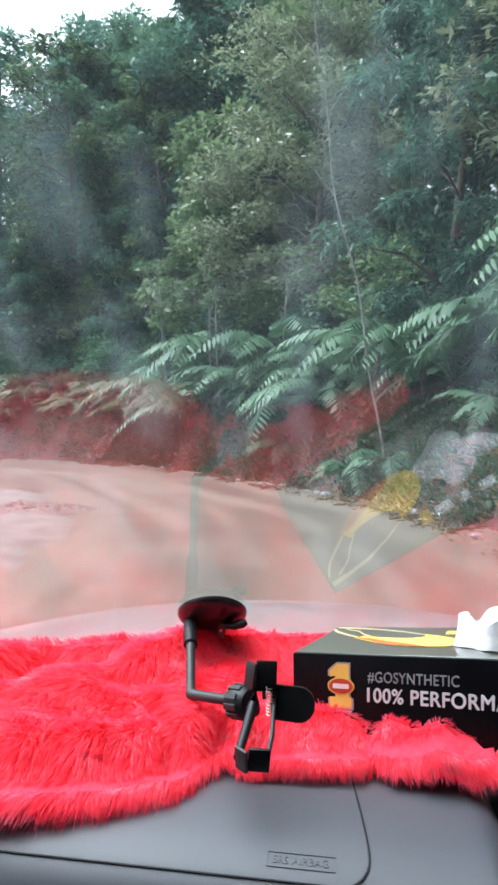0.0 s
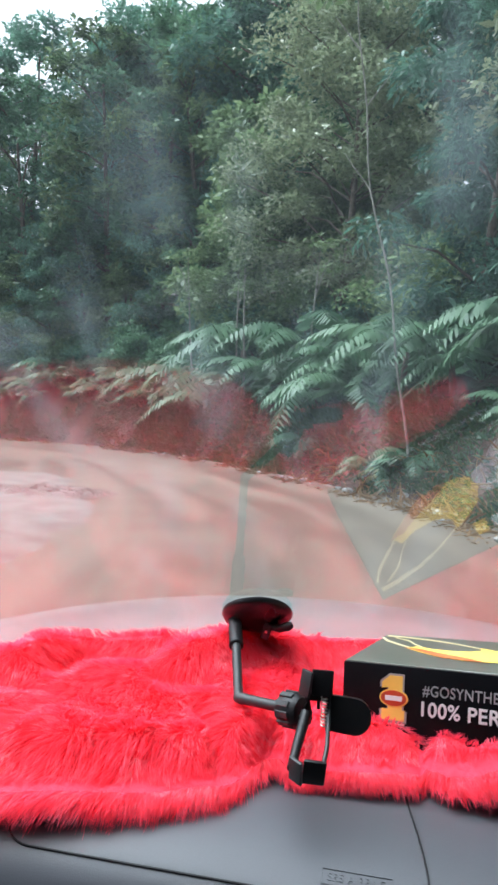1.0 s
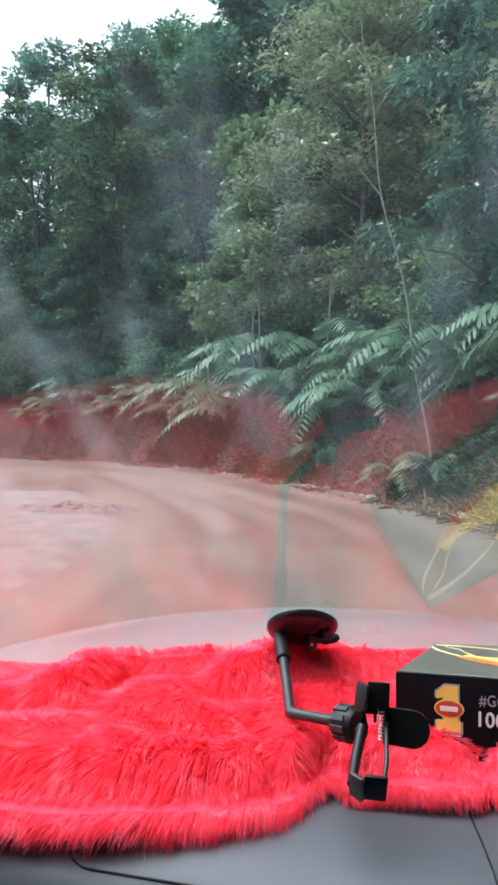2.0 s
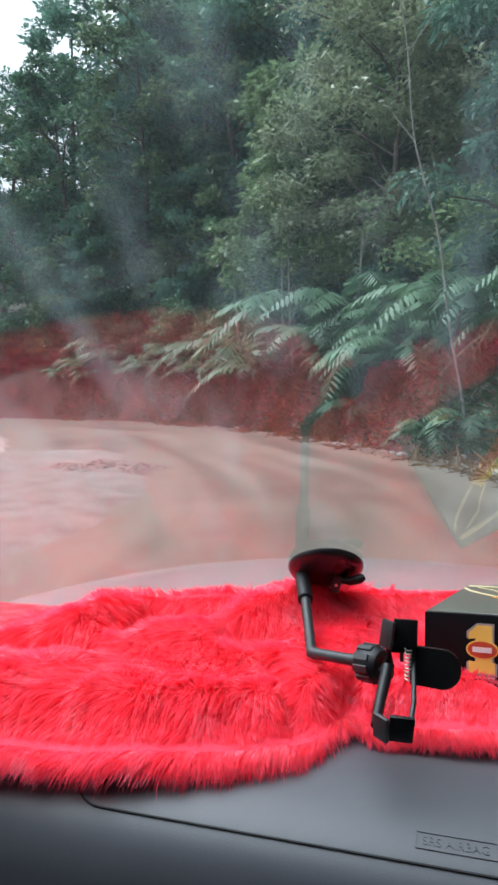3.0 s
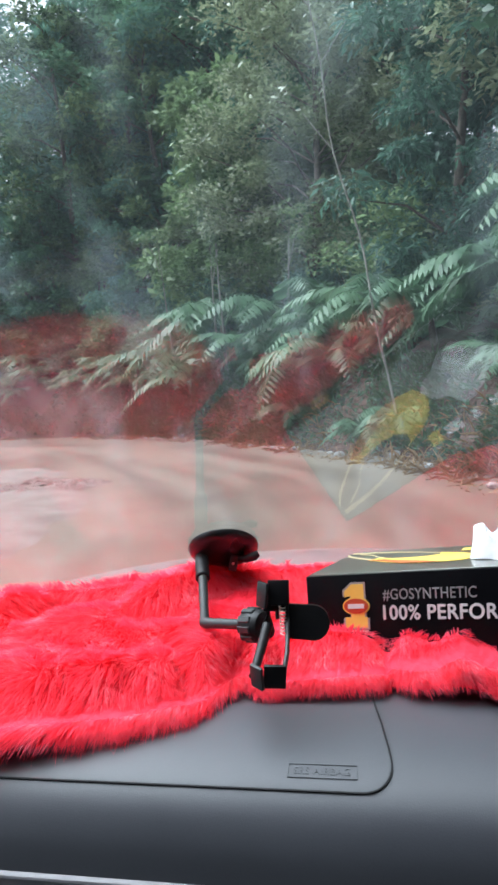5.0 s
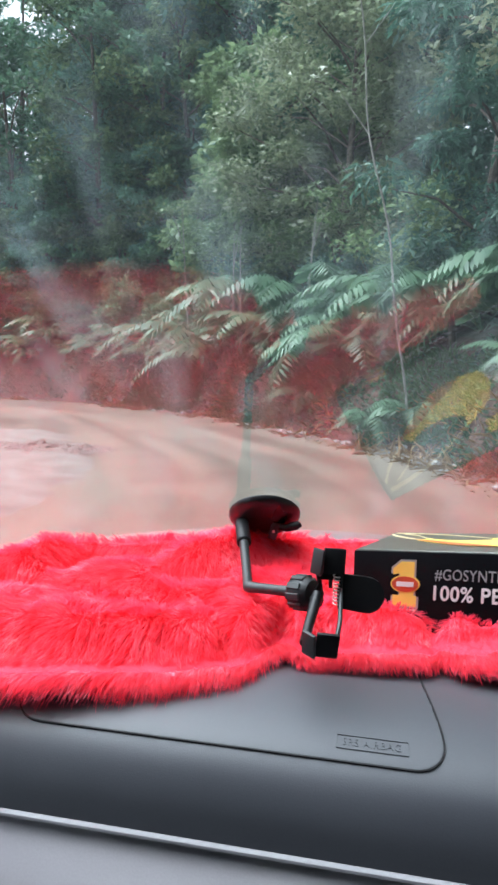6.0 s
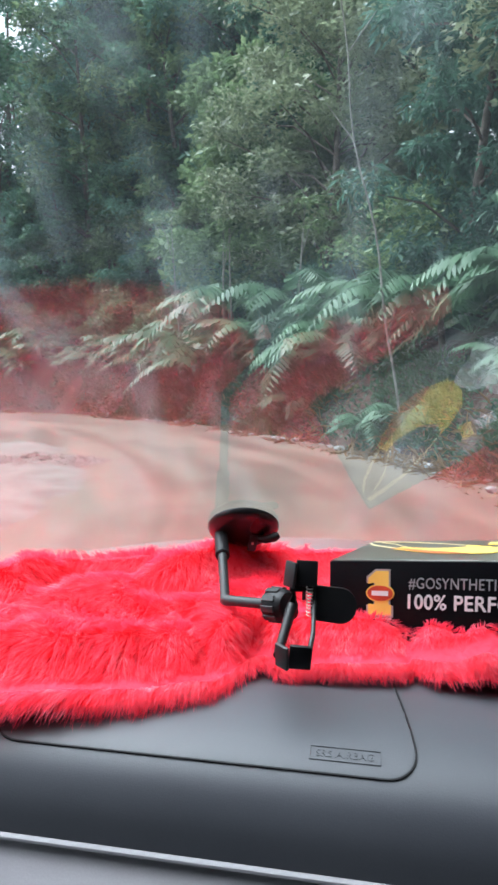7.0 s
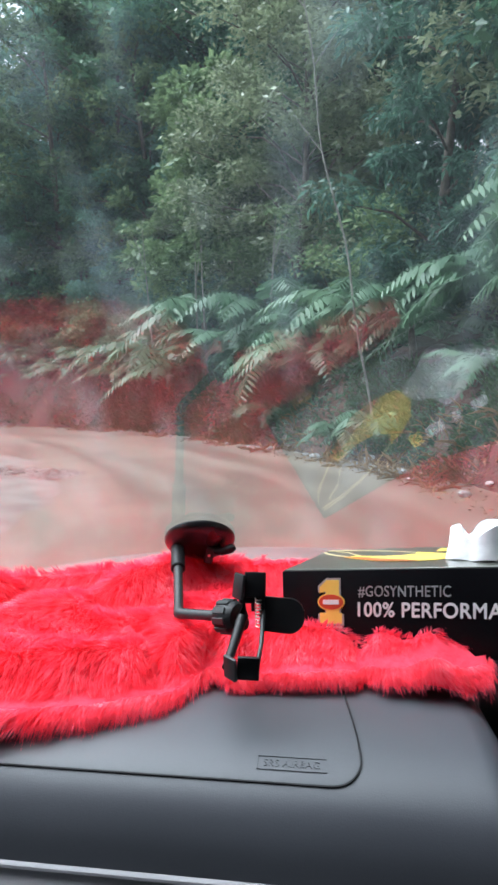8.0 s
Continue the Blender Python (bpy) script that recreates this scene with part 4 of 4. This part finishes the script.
def fur_cover():
    t = thing("dashboard_cover", "shaggy bright red faux-fur cover draped on the dashboard", "dashboard cover", (-0.2, 0.6, 1.12))
    xs = np.linspace(-0.80, 0.36, 150)
    ks = np.linspace(0, 1, 44)
    place = lambda x, k: (x, fur_front(x) + k * (0.835 - fur_front(x)), fur_z(x, fur_front(x) + k * (0.835 - fur_front(x))))
    under("backing", grid_mesh("backing", xs, ks, place, M_BACKING), t)
    n = 230000
    rs = np.random.default_rng(3)
    roots, dirs, lens, face, hem = [], [], [], [], []
    for i in range(n):
        x = -0.60 + 0.95 * rs.random()
        yf = fur_front(x)
        fringe = rs.random() < 0.12 and x < 0.208
        y = yf + (0.003 + 0.007 * rs.random() if fringe else 0.019 + (0.81 - yf) * rs.random())
        z = fur_z(x, y)
        if not fringe:
            gx, gy = (fur_z(x + 0.006, y) - z) / 0.006, (fur_z(x, y + 0.006) - z) / 0.006
            gx, gy = max(-1.1, min(1.1, gx)), max(-1.1, min(1.1, gy))
            up = Vector((-gx, -gy, 1)).normalized()
            u1, u2 = wave(x, y, 9, 41), wave(x, y, 9, 42)
            t1, t2 = wave(x, y, 38, 43), wave(x, y, 38, 44)
            back_roll = min(1, max(0, (y - 0.72) / 0.06))
            flow = Vector((0.60 * u1 + 0.42 * t1 - 0.42 * gx, 0.46 * u2 + 0.34 * t2 - 0.52 + 0.50 * back_roll - 0.42 * gy, 0))
            flow.z = gx * flow.x + gy * flow.y
            d = flow.normalized() + up * (0.70 + 0.1 * back_roll if x < 0.02 else 0.42)
            ln = (0.0140 if x < 0.03 else 0.0105) * (0.7 + 0.6 * rs.random()) * min(1.0, 0.55 + 12.0 * (y - yf - 0.019))
        else:
            t1 = wave(x, 0.3, 55, 45)
            up = Vector(rs.normal(size=3))
            d = Vector((0.45 * t1 + 0.08 * rs.normal(), -1.0, 0.02 + 0.16 * rs.normal()))
            ln = (0.0275 if x < -0.02 else 0.020) * (0.62 + 0.48 * rs.random())
        d += Vector(rs.normal(size=3) * 0.09)
        d.normalize()
        roots.append((x, y, z)), dirs.append(tuple(d)), lens.append(ln), face.append(tuple(up)), hem.append(fringe)
    roots, dirs, lens = np.array(roots), np.array(dirs), np.array(lens)[:, None]
    side = np.cross(dirs, np.array(face) + 0.28 * rs.normal(size=(n, 3)))
    side /= np.linalg.norm(side, axis=1, keepdims=True)
    w = np.where(np.array(hem)[:, None], 0.00048, 0.00036) * (0.6 + 0.8 * rs.random((n, 1)))
    sag = np.array((0, 0, -1.0))
    p1 = roots + dirs * lens * 0.5
    p2 = roots + dirs * lens + sag * lens * 0.12
    # locks: the tips of neighbouring strands draw together
    cell = np.floor(roots[:, :2] / 0.011)
    jitter = np.stack([np.sin(cell[:, 0] * 12.99 + cell[:, 1] * 78.2), np.sin(cell[:, 0] * 39.3 + cell[:, 1] * 11.1)], 1) * 0.45
    pull = ((cell + 0.5 + jitter) * 0.011 - roots[:, :2]) * (0.20 + 0.3 * rs.random((n, 1)))
    tuft = (np.floor(roots[:, :1] / 0.0062) + 0.5 + 0.35 * np.sin(np.floor(roots[:, :1] / 0.0062) * 7.7)) * 0.0062
    pull = np.where(np.array(hem)[:, None], np.concatenate([(tuft - roots[:, :1]) * 0.65, np.zeros((n, 1))], 1), pull)
    p2[:, :2] += pull
    p1[:, :2] += pull * 0.35
    v = np.stack([roots + side * w, roots - side * w, p1 + side * w * 0.85, p1 - side * w * 0.85, p2], 1).reshape(-1, 3)
    lim = np.array([glass_z(x, y) - 0.003 for x, y in v[:, :2]])
    v[:, 2] = np.minimum(v[:, 2], lim)
    ys, zs = [q[0] for q in reversed(DASH)], [q[1] for q in reversed(DASH)]
    floor_z = np.interp(v[:, 1] + 0.08 * (v[:, 0] - 0.05), ys, zs) + 0.0025 - 42.0 * np.maximum(0, v[:, 0] - 0.182) ** 2
    v[:, 2] = np.where(v[:, 1] > 0.43, np.maximum(v[:, 2], floor_z), v[:, 2])
    i = np.arange(n)[:, None] * 5
    f = np.concatenate([i + np.array([q]) for q in ((0, 1, 3), (0, 3, 2), (2, 3, 4))], 1).reshape(-1, 3)
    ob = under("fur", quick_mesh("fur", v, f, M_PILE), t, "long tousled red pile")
    ob["kind"] = "stuff"


fur_cover()


# ---- the phone mount ----
def phone_mount():
    cup = Vector((-0.0476, 0.7205, glass_z(-0.0476, 0.7205))) - GLASS_N * 0.002
    hang = lambda x, y, z: Vector((0.03, 0.04, 1.375)).lerp(Vector((x, y, z)), 1.042)
    t = thing("phone_mount", "black phone holder stuck under the windscreen by its suction cup", "phone holder", cup)
    n = -GLASS_N
    tilt = Matrix.Translation(cup) @ n.to_track_quat("Z", "Y").to_matrix().to_4x4()
    part("suction_cup", lathe_bm([(0.0356, -0.0008), (0.0379, 0.0004), (0.0379, 0.0022), (0.0356, 0.006), (0.027, 0.011), (0.015, 0.014), (0.010, 0.0145)], tilt, 48), M_RUBBER, t, "glossy black rubber cup")
    part("lever", tube_bm([hang(-0.030, 0.684, 1.2010), hang(-0.020, 0.681, 1.2005), hang(-0.011, 0.680, 1.2035), hang(-0.007, 0.681, 1.2055)], [0.0035, 0.0042, 0.0048, 0.0030], 12), M_BLACK, t)
    part("bracket", box_bm((0.009, 0.005, 0.018), Matrix.Translation(hang(-0.0335, 0.682, 1.1965)) @ pose(0, 0, 0, 0, 14, 0), 0.0022, 3), M_GREYARM, t)
    part("pin", tube_bm([hang(-0.0335, 0.6785, 1.1965), hang(-0.0335, 0.6805, 1.1965)], 0.0015, 10), M_STEEL, t)
    top, bend, end = hang(-0.064, 0.672, 1.202), Vector((-0.0485, 0.592, 1.1655)), Vector((-0.004, 0.560, 1.1740))
    mid = top.lerp(bend, 0.30)
    part("sleeve", tube_bm([top + (top - bend) * 0.16, top, mid, mid + (bend - top) * 0.01], [0.0066, 0.0072, 0.0072, 0.006], 16), M_BLACK, t)
    pts = [mid, mid.lerp(bend, 0.5), mid.lerp(bend, 0.93), mid.lerp(bend, 0.99), bend.lerp(end, 0.06), bend.lerp(end, 0.2), bend.lerp(end, 0.7), end]
    part("arm", tube_bm(pts, [0.0047, 0.0045, 0.0045, 0.0050, 0.0050, 0.0045, 0.0045, 0.0050], 14), M_GREYARM, t, "dark grey bent arm")
    # ribbed clamping nut
    axis = (end - bend).normalized()
    nm = Matrix.Translation(end) @ axis.to_track_quat("Z", "Y").to_matrix().to_4x4()
    nut = part("nut", lathe_bm([(0.008, -0.004), (0.0125, -0.002), (0.0135, 0.004), (0.0130, 0.012), (0.0105, 0.016), (0.006, 0.017)], nm, 28), M_BLACK, t)
    for i in range(10):
        q = i * math.tau / 10
        part("rib", box_bm((0.0018, 0.0052, 0.013), nm @ pose(0.0135 * math.cos(q), 0.0135 * math.sin(q), 0.005, 0, 0, math.degrees(q)), 0.0004, 1), M_GREYARM, nut, smooth=False)
    # the clamp: curved spine, two jaws, pad and spring
    px = lambda u, w, dz=0: Vector((0.016 + u, 0.540 + w, 1.188 + dz))
    part("ball", lathe_bm([(0.004, -0.007), (0.0085, -0.004), (0.0095, 0), (0.0085, 0.004), (0.004, 0.007)], pose(0.008, 0.553, 1.171), 20), M_BLACK, t)
    spine = [px(-0.004, -0.006, 0.024), px(-0.002, 0.004, 0.010), px(-0.003, 0.004, -0.008), px(-0.009, -0.020, -0.024), px(-0.012, -0.042, -0.031)]
    part("spine", tube_bm(spine, [0.0040, 0.0046, 0.0046, 0.0038, 0.0034], 12), M_BLACK, t)
    part("rail", tube_bm([px(0.014, -0.006, 0.020), px(0.014, -0.008, 0.0), px(0.0135, -0.030, -0.018), px(0.010, -0.044, -0.033)], 0.0018, 8), M_GREYARM, t)
    part("rail", tube_bm([px(0.006, -0.007, 0.018), px(0.006, -0.008, 0.0)], 0.0014, 8), M_GREYARM, t)
    # The lips' paler grey paints in the light on the jaws' left flanges.
    part("upper_jaw", box_bm((0.0165, 0.003, 0.0195), Matrix.Translation(px(0.0085, -0.012, 0.022)) @ pose(0, 0, 0, -8, 3, 6), 0.001), M_BLACK, t)
    part("upper_jaw_lip", box_bm((0.0105, 0.003, 0.0195), Matrix.Translation(px(-0.0040, -0.014, 0.0215)) @ pose(0, 0, 0, -8, 3, -42), 0.001), M_GREYARM, t)
    part("lower_jaw", box_bm((0.0165, 0.003, 0.0185), Matrix.Translation(px(0.0045, -0.046, -0.030)) @ pose(0, 0, 0, 10, 5, 6), 0.001), M_BLACK, t)
    part("lower_jaw_lip", box_bm((0.0115, 0.003, 0.0185), Matrix.Translation(px(-0.0085, -0.047, -0.0295)) @ pose(0, 0, 0, 10, 8, -38), 0.001), M_GREYARM, t)
    part("column", box_bm((0.018, 0.010, 0.010), Matrix.Translation(px(0.004, -0.004, 0.011)), 0.0015), M_BLACK, t)
    pad = [(0.0125 * math.cos(q) + 0.008, 0.0135 * math.sin(q)) for q in np.linspace(-math.pi / 2, math.pi / 2, 16)] + [(-0.013, 0.0132), (-0.015, 0.0), (-0.013, -0.0132)]
    part("pad", flat_bm(pad, Matrix.Translation(px(0.026, -0.004, -0.004)) @ pose(0, 0, 0, 80, 6, 0), 0.005), M_RUBBER, t, "rounded black rubber side pad")
    coil = [px(0.0105 + 0.0024 * math.cos(q), -0.011 + 0.0024 * math.sin(q), 0.012 - q * 0.00042) for q in np.linspace(0, 9 * math.tau, 150)]
    part("spring", tube_bm(coil, 0.0005, 5), M_STEEL, t, "small bright steel spring")


phone_mount()


# ---- the carton with what lies on it ----
def carton():
    t = thing("carton", "black printed oil carton lying on the red fur", "carton", BOX_M @ Vector((BOX_L / 2, BOX_D / 2, -BOX_H)))
    part("body", box_bm((BOX_L, BOX_D, BOX_H), BOX_M @ pose(BOX_L / 2, BOX_D / 2, -BOX_H / 2), 0.0012, 2), M_CARTON, t)
    part("lid", box_bm((BOX_L - 0.003, BOX_D - 0.003, 0.0012), BOX_M @ pose(BOX_L / 2, BOX_D / 2, 0.0004), 0.0004, 1), M_CARTON_TOP, t, "glossy olive-grey top flap")
    lid = BOX_M @ Matrix.Translation((0, 0, 0.0014))                                     # x along, y towards the glass
    drawn = lid @ Matrix.Translation((0, 0.030, 0)) @ Matrix.Diagonal((1.16, 0.76, 1, 1))
    # the printed arch: a thick horseshoe whose thin legs run to the far corner
    outer = [(0.034, 0.040), (0.050, 0.024), (0.069, 0.008), (0.084, 0.004), (0.100, 0.004), (0.115, 0.008), (0.121, 0.018), (0.122, 0.030), (0.116, 0.049), (0.104, 0.060), (0.089, 0.069)]
    inner = [(0.091, 0.055), (0.083, 0.047), (0.074, 0.0445), (0.066, 0.044), (0.055, 0.045), (0.046, 0.049), (0.040, 0.053)]
    arch = part("printed_arch", flat_bm(outer + inner, drawn, 0.0004), M_PRINT_Y, t, "yellow arch printed on the lid", smooth=False)
    part("printed_shade", flat_bm([(0.032, 0.042), (0.069, 0.007), (0.090, 0.003), (0.100, 0.0035), (0.088, 0.014), (0.066, 0.026), (0.046, 0.040)], drawn @ Matrix.Translation((0, 0, 0.0003)), 0.0003), M_PRINT_O, arch, "orange upper side of the arch", smooth=False)

    def leg(pts, w0, w1):
        k = len(pts) - 1
        up = [(x, y + w0 + (w1 - w0) * i / k) for i, (x, y) in enumerate(pts)]
        return flat_bm(up + [(x, y - w0 - (w1 - w0) * i / k) for i, (x, y) in reversed(list(enumerate(pts)))], drawn, 0.0004)
    for pts, w0, w1 in (([(0.035, 0.045), (0.024, 0.056), (0.010, 0.073), (0.003, 0.088)], 0.0022, 0.0030), ([(0.045, 0.051), (0.036, 0.064), (0.028, 0.080), (0.013, 0.093)], 0.0016, 0.0016),
                        ([(0.089, 0.067), (0.070, 0.081), (0.046, 0.093), (0.022, 0.099), (0.004, 0.101)], 0.0012, 0.0036)):
        part("printed_line", leg(pts, w0, w1), M_PRINT_P, arch, "thin pale gold line", smooth=False)
    for i, w in enumerate((0.020, 0.008, 0.018)):
        part("print_bar", box_bm((w, 0.011, 0.0004), lid @ pose(0.150 + 0.026 * i, 0.092, 0.0002)), M_PRINT_W, t, smooth=False)
    part("print_patch", box_bm((0.013, 0.014, 0.0004), lid @ pose(0.128, 0.092, 0.0002)), M_PRINT_Y, t, smooth=False)
    face = BOX_M @ Matrix.Translation((0, -0.0005, 0)) @ pose(0, 0, 0, 90, 0, 0)          # x along, y up the front
    letters("slogan", "#GOSYNTHETIC", 0.0132, face @ pose(0.0730, -0.0229, 0), M_PRINT_G, t, width=0.0785, label="grey printed capitals")
    letters("slogan", "100% PERFORMANCE", 0.0176, face @ pose(0.0728, -0.0403, 0), M_PRINT_W, t, width=0.1500, bold=0.0003, label="bold white printed capitals")
    one = [(0.004, 0.0), (0.022, 0.0), (0.022, 0.009), (0.020, 0.009), (0.020, 0.037), (0.010, 0.037), (0.004, 0.031), (0.004, 0.026), (0.009, 0.027), (0.009, 0.009), (0.004, 0.009)]
    wide = [(0.0125 + (x - 0.0125) * 1.16, 0.0185 + (y - 0.0185) * 1.08) for x, y in one]
    part("emblem_outline", flat_bm(wide, face @ pose(0.0325, -0.0475, -0.0001) @ Matrix.Diagonal((1.16, 1.06, 1, 1)), 0.0003), M_PRINT_G, t, smooth=False)
    mark = part("emblem", flat_bm(one, face @ pose(0.0325, -0.0475, 0) @ Matrix.Diagonal((1.16, 1.06, 1, 1)), 0.0004), M_PRINT_Y, t, "yellow upright emblem with a red oval", smooth=False)
    oval = [(0.0115 * math.cos(q), 0.0068 * math.sin(q)) for q in np.linspace(0, math.tau, 32, endpoint=False)]
    part("oval", flat_bm(oval, face @ pose(0.0480, -0.0280, 0.0004), 0.0004), M_PRINT_R, mark, "red oval badge", smooth=False)
    rim = [(0.0128 * math.cos(q), 0.0080 * math.sin(q)) for q in np.linspace(0, math.tau, 32, endpoint=False)]
    part("oval_rim", flat_bm(rim, face @ pose(0.0480, -0.0280, 0.0002), 0.0003), M_PRINT_Y, mark, smooth=False)
    part("bar", box_bm((0.015, 0.0042, 0.0004), face @ pose(0.0480, -0.0280, 0.001)), M_PRINT_W, mark, smooth=False)
    part("bar", box_bm((0.021, 0.0016, 0.0004), face @ pose(0.0475, -0.0505, 0.0002)), M_PRINT_W, mark, smooth=False)


carton()


def tissue():
    """A crumpled white tissue standing up in folds."""
    t = thing("tissue", "crumpled white paper tissue on the carton", "tissue", BOX_M @ Vector((0.19, 0.05, 0)))
    def place(u, v):
        a = u * math.tau
        r = 0.029 * (1 + 0.16 * math.cos(4 * a)) * (1 - 0.04 * v) * (1 + 0.14 * math.sin(3 * a + 1.0) * v + 0.08 * math.sin(7 * a) * v)
        z = 0.002 + 0.024 * v + 0.006 * v * math.sin(4 * a + 0.7) + 0.003 * wave(u * 9, v * 5, 1.0, 51)
        return tuple(BOX_M @ Vector((0.182 + r * math.cos(a) * 1.3, 0.043 + r * math.sin(a) * 0.8, z)))
    under("sheet", grid_mesh("sheet", np.linspace(0, 1, 64), np.linspace(0, 1, 12), place, M_PAPER), t)
    def inner(u, v):
        p = Vector(place(u, 1 - 0.9 * v)) + (BOX_M @ Vector((0.182, 0.043, 0.012)) - Vector(place(u, 1 - 0.9 * v))) * min(1.0, 1.12 * v)
        return tuple(p)
    under("fold", grid_mesh("fold", np.linspace(0, 1, 64), np.linspace(0.02, 0.9, 8), inner, M_PAPER), t)


tissue()


# ---- bonnet, cabin ----
def bonnet():
    t = thing("bonnet", "pale silver car bonnet curving down ahead", "bonnet", (-0.1, 1.3, 1.0))
    def place(x, k):
        y = 0.93 + 0.95 * k
        u = (x + 0.02) / 0.78
        z = 1.016 - 0.085 * (abs(u) ** 2.2) - 0.30 * max(0, k - 0.35) ** 2 + 0.012 * math.sin(min(k, 0.5) * math.pi)
        return (x, y - 0.10 * u * u, z)
    under("panel", grid_mesh("panel", np.linspace(-0.80, 0.76, 60), np.linspace(0, 1, 36), place, M_PAINT), t)
    across = frame_of((0.0, 0.0, 0.0), (0, 1, 0), (0, 0, 1))
    for x in (-0.80, 0.71):
        part("wing", flat_bm([(0.93, 0.36), (1.02, 0.36), (1.06, 0.55), (1.20, 0.66), (1.44, 0.66), (1.58, 0.55), (1.62, 0.36), (1.76, 0.36), (1.76, 0.80), (1.45, 0.90), (0.93, 0.93)], pose(x, 0, 0) @ across, 0.04), M_PAINT, t, smooth=False)
    part("front_panel", box_bm((1.50, 0.05, 0.46), pose(-0.025, 1.745, 0.60), 0.02), M_PAINT, t)
    part("cowl", box_bm((1.5, 0.07, 0.03), pose(-0.02, 0.915, 1.01), 0.008), M_BLACK, t, "black scuttle panel")


bonnet()


def cabin():
    """Plain unseen roof, back and door panels that close the car round the camera."""
    t = thing("cabin", "unseen plain grey cabin lining that closes the car and blocks light", "car interior", (-0.1, -0.9, 0.5), kind="structure")
    part("roof", box_bm((1.74, 2.54, 0.04), pose(-0.105, -1.13, 1.74), 0.012), M_CABIN, t)
    part("rear_wall", box_bm((1.72, 0.05, 1.48), pose(-0.105, -2.36, 0.99), 0.01), M_CABIN, t)
    across = frame_of((0.0, 0.0, 0.0), (0, 1, 0), (0, 0, 1))
    for x in (0.755, -1.01):
        low, high = glass_z(x, 0.90) - 0.01, glass_z(x, 0.14) - 0.01
        # High sill: the unseen doors are raised to keep light off the dash.
        sill = 1.29
        foot = 0.14 + (0.90 - 0.14) * (high - sill) / (high - low) if low < sill else 0.90
        part("door_panel", flat_bm([(-2.4, 0.26), (0.90, 0.26), (0.90, min(low, sill)), (foot, sill), (-2.4, sill)], pose(x, 0, 0) @ across, 0.04), M_CABIN, t, smooth=False)
        part("pillar", tube_bm([(x + 0.02, 0.90, low - 0.02), (x + 0.02, 0.14, high - 0.02)], 0.035, 10), M_CABIN, t)
        # Unseen solid side added in place of rear windows to darken the cabin.
        part("rear_side_block", box_bm((0.04, 1.90, 0.68), pose(x + 0.02, -1.44, 1.40), 0.008), M_CABIN, t)
        pane = part("side_window", box_bm((0.004, 0.61, 1.72 - sill), pose(x + 0.02, -0.185, (1.72 + sill) / 2)), M_CLEAR, t, smooth=False)
        pane.visible_shadow = False
    part("floor_pan", box_bm((1.75, 3.3, 0.05), pose(-0.1, -0.8, 0.27), 0.01), M_CABIN, t)
    for y, xs in ((-1.70, (-0.90, 0.69)), (1.32, (-0.70, 0.64))):
        for x in xs:
            turn = pose(x, y, 0.315, 0, 90, 0)
            wheel = part("wheel", lathe_bm([(0.03, -0.05), (0.17, -0.06), (0.19, -0.08), (0.19, 0.08), (0.17, 0.06), (0.03, 0.05)], turn, 28), M_TRIM, t)
            part("tyre", lathe_bm([(0.188, -0.075), (0.26, -0.095), (0.295, -0.075), (0.30, 0.0), (0.295, 0.075), (0.26, 0.095), (0.188, 0.075)], turn, 36), M_RUBBER, wheel, "black rubber tyre")


cabin()
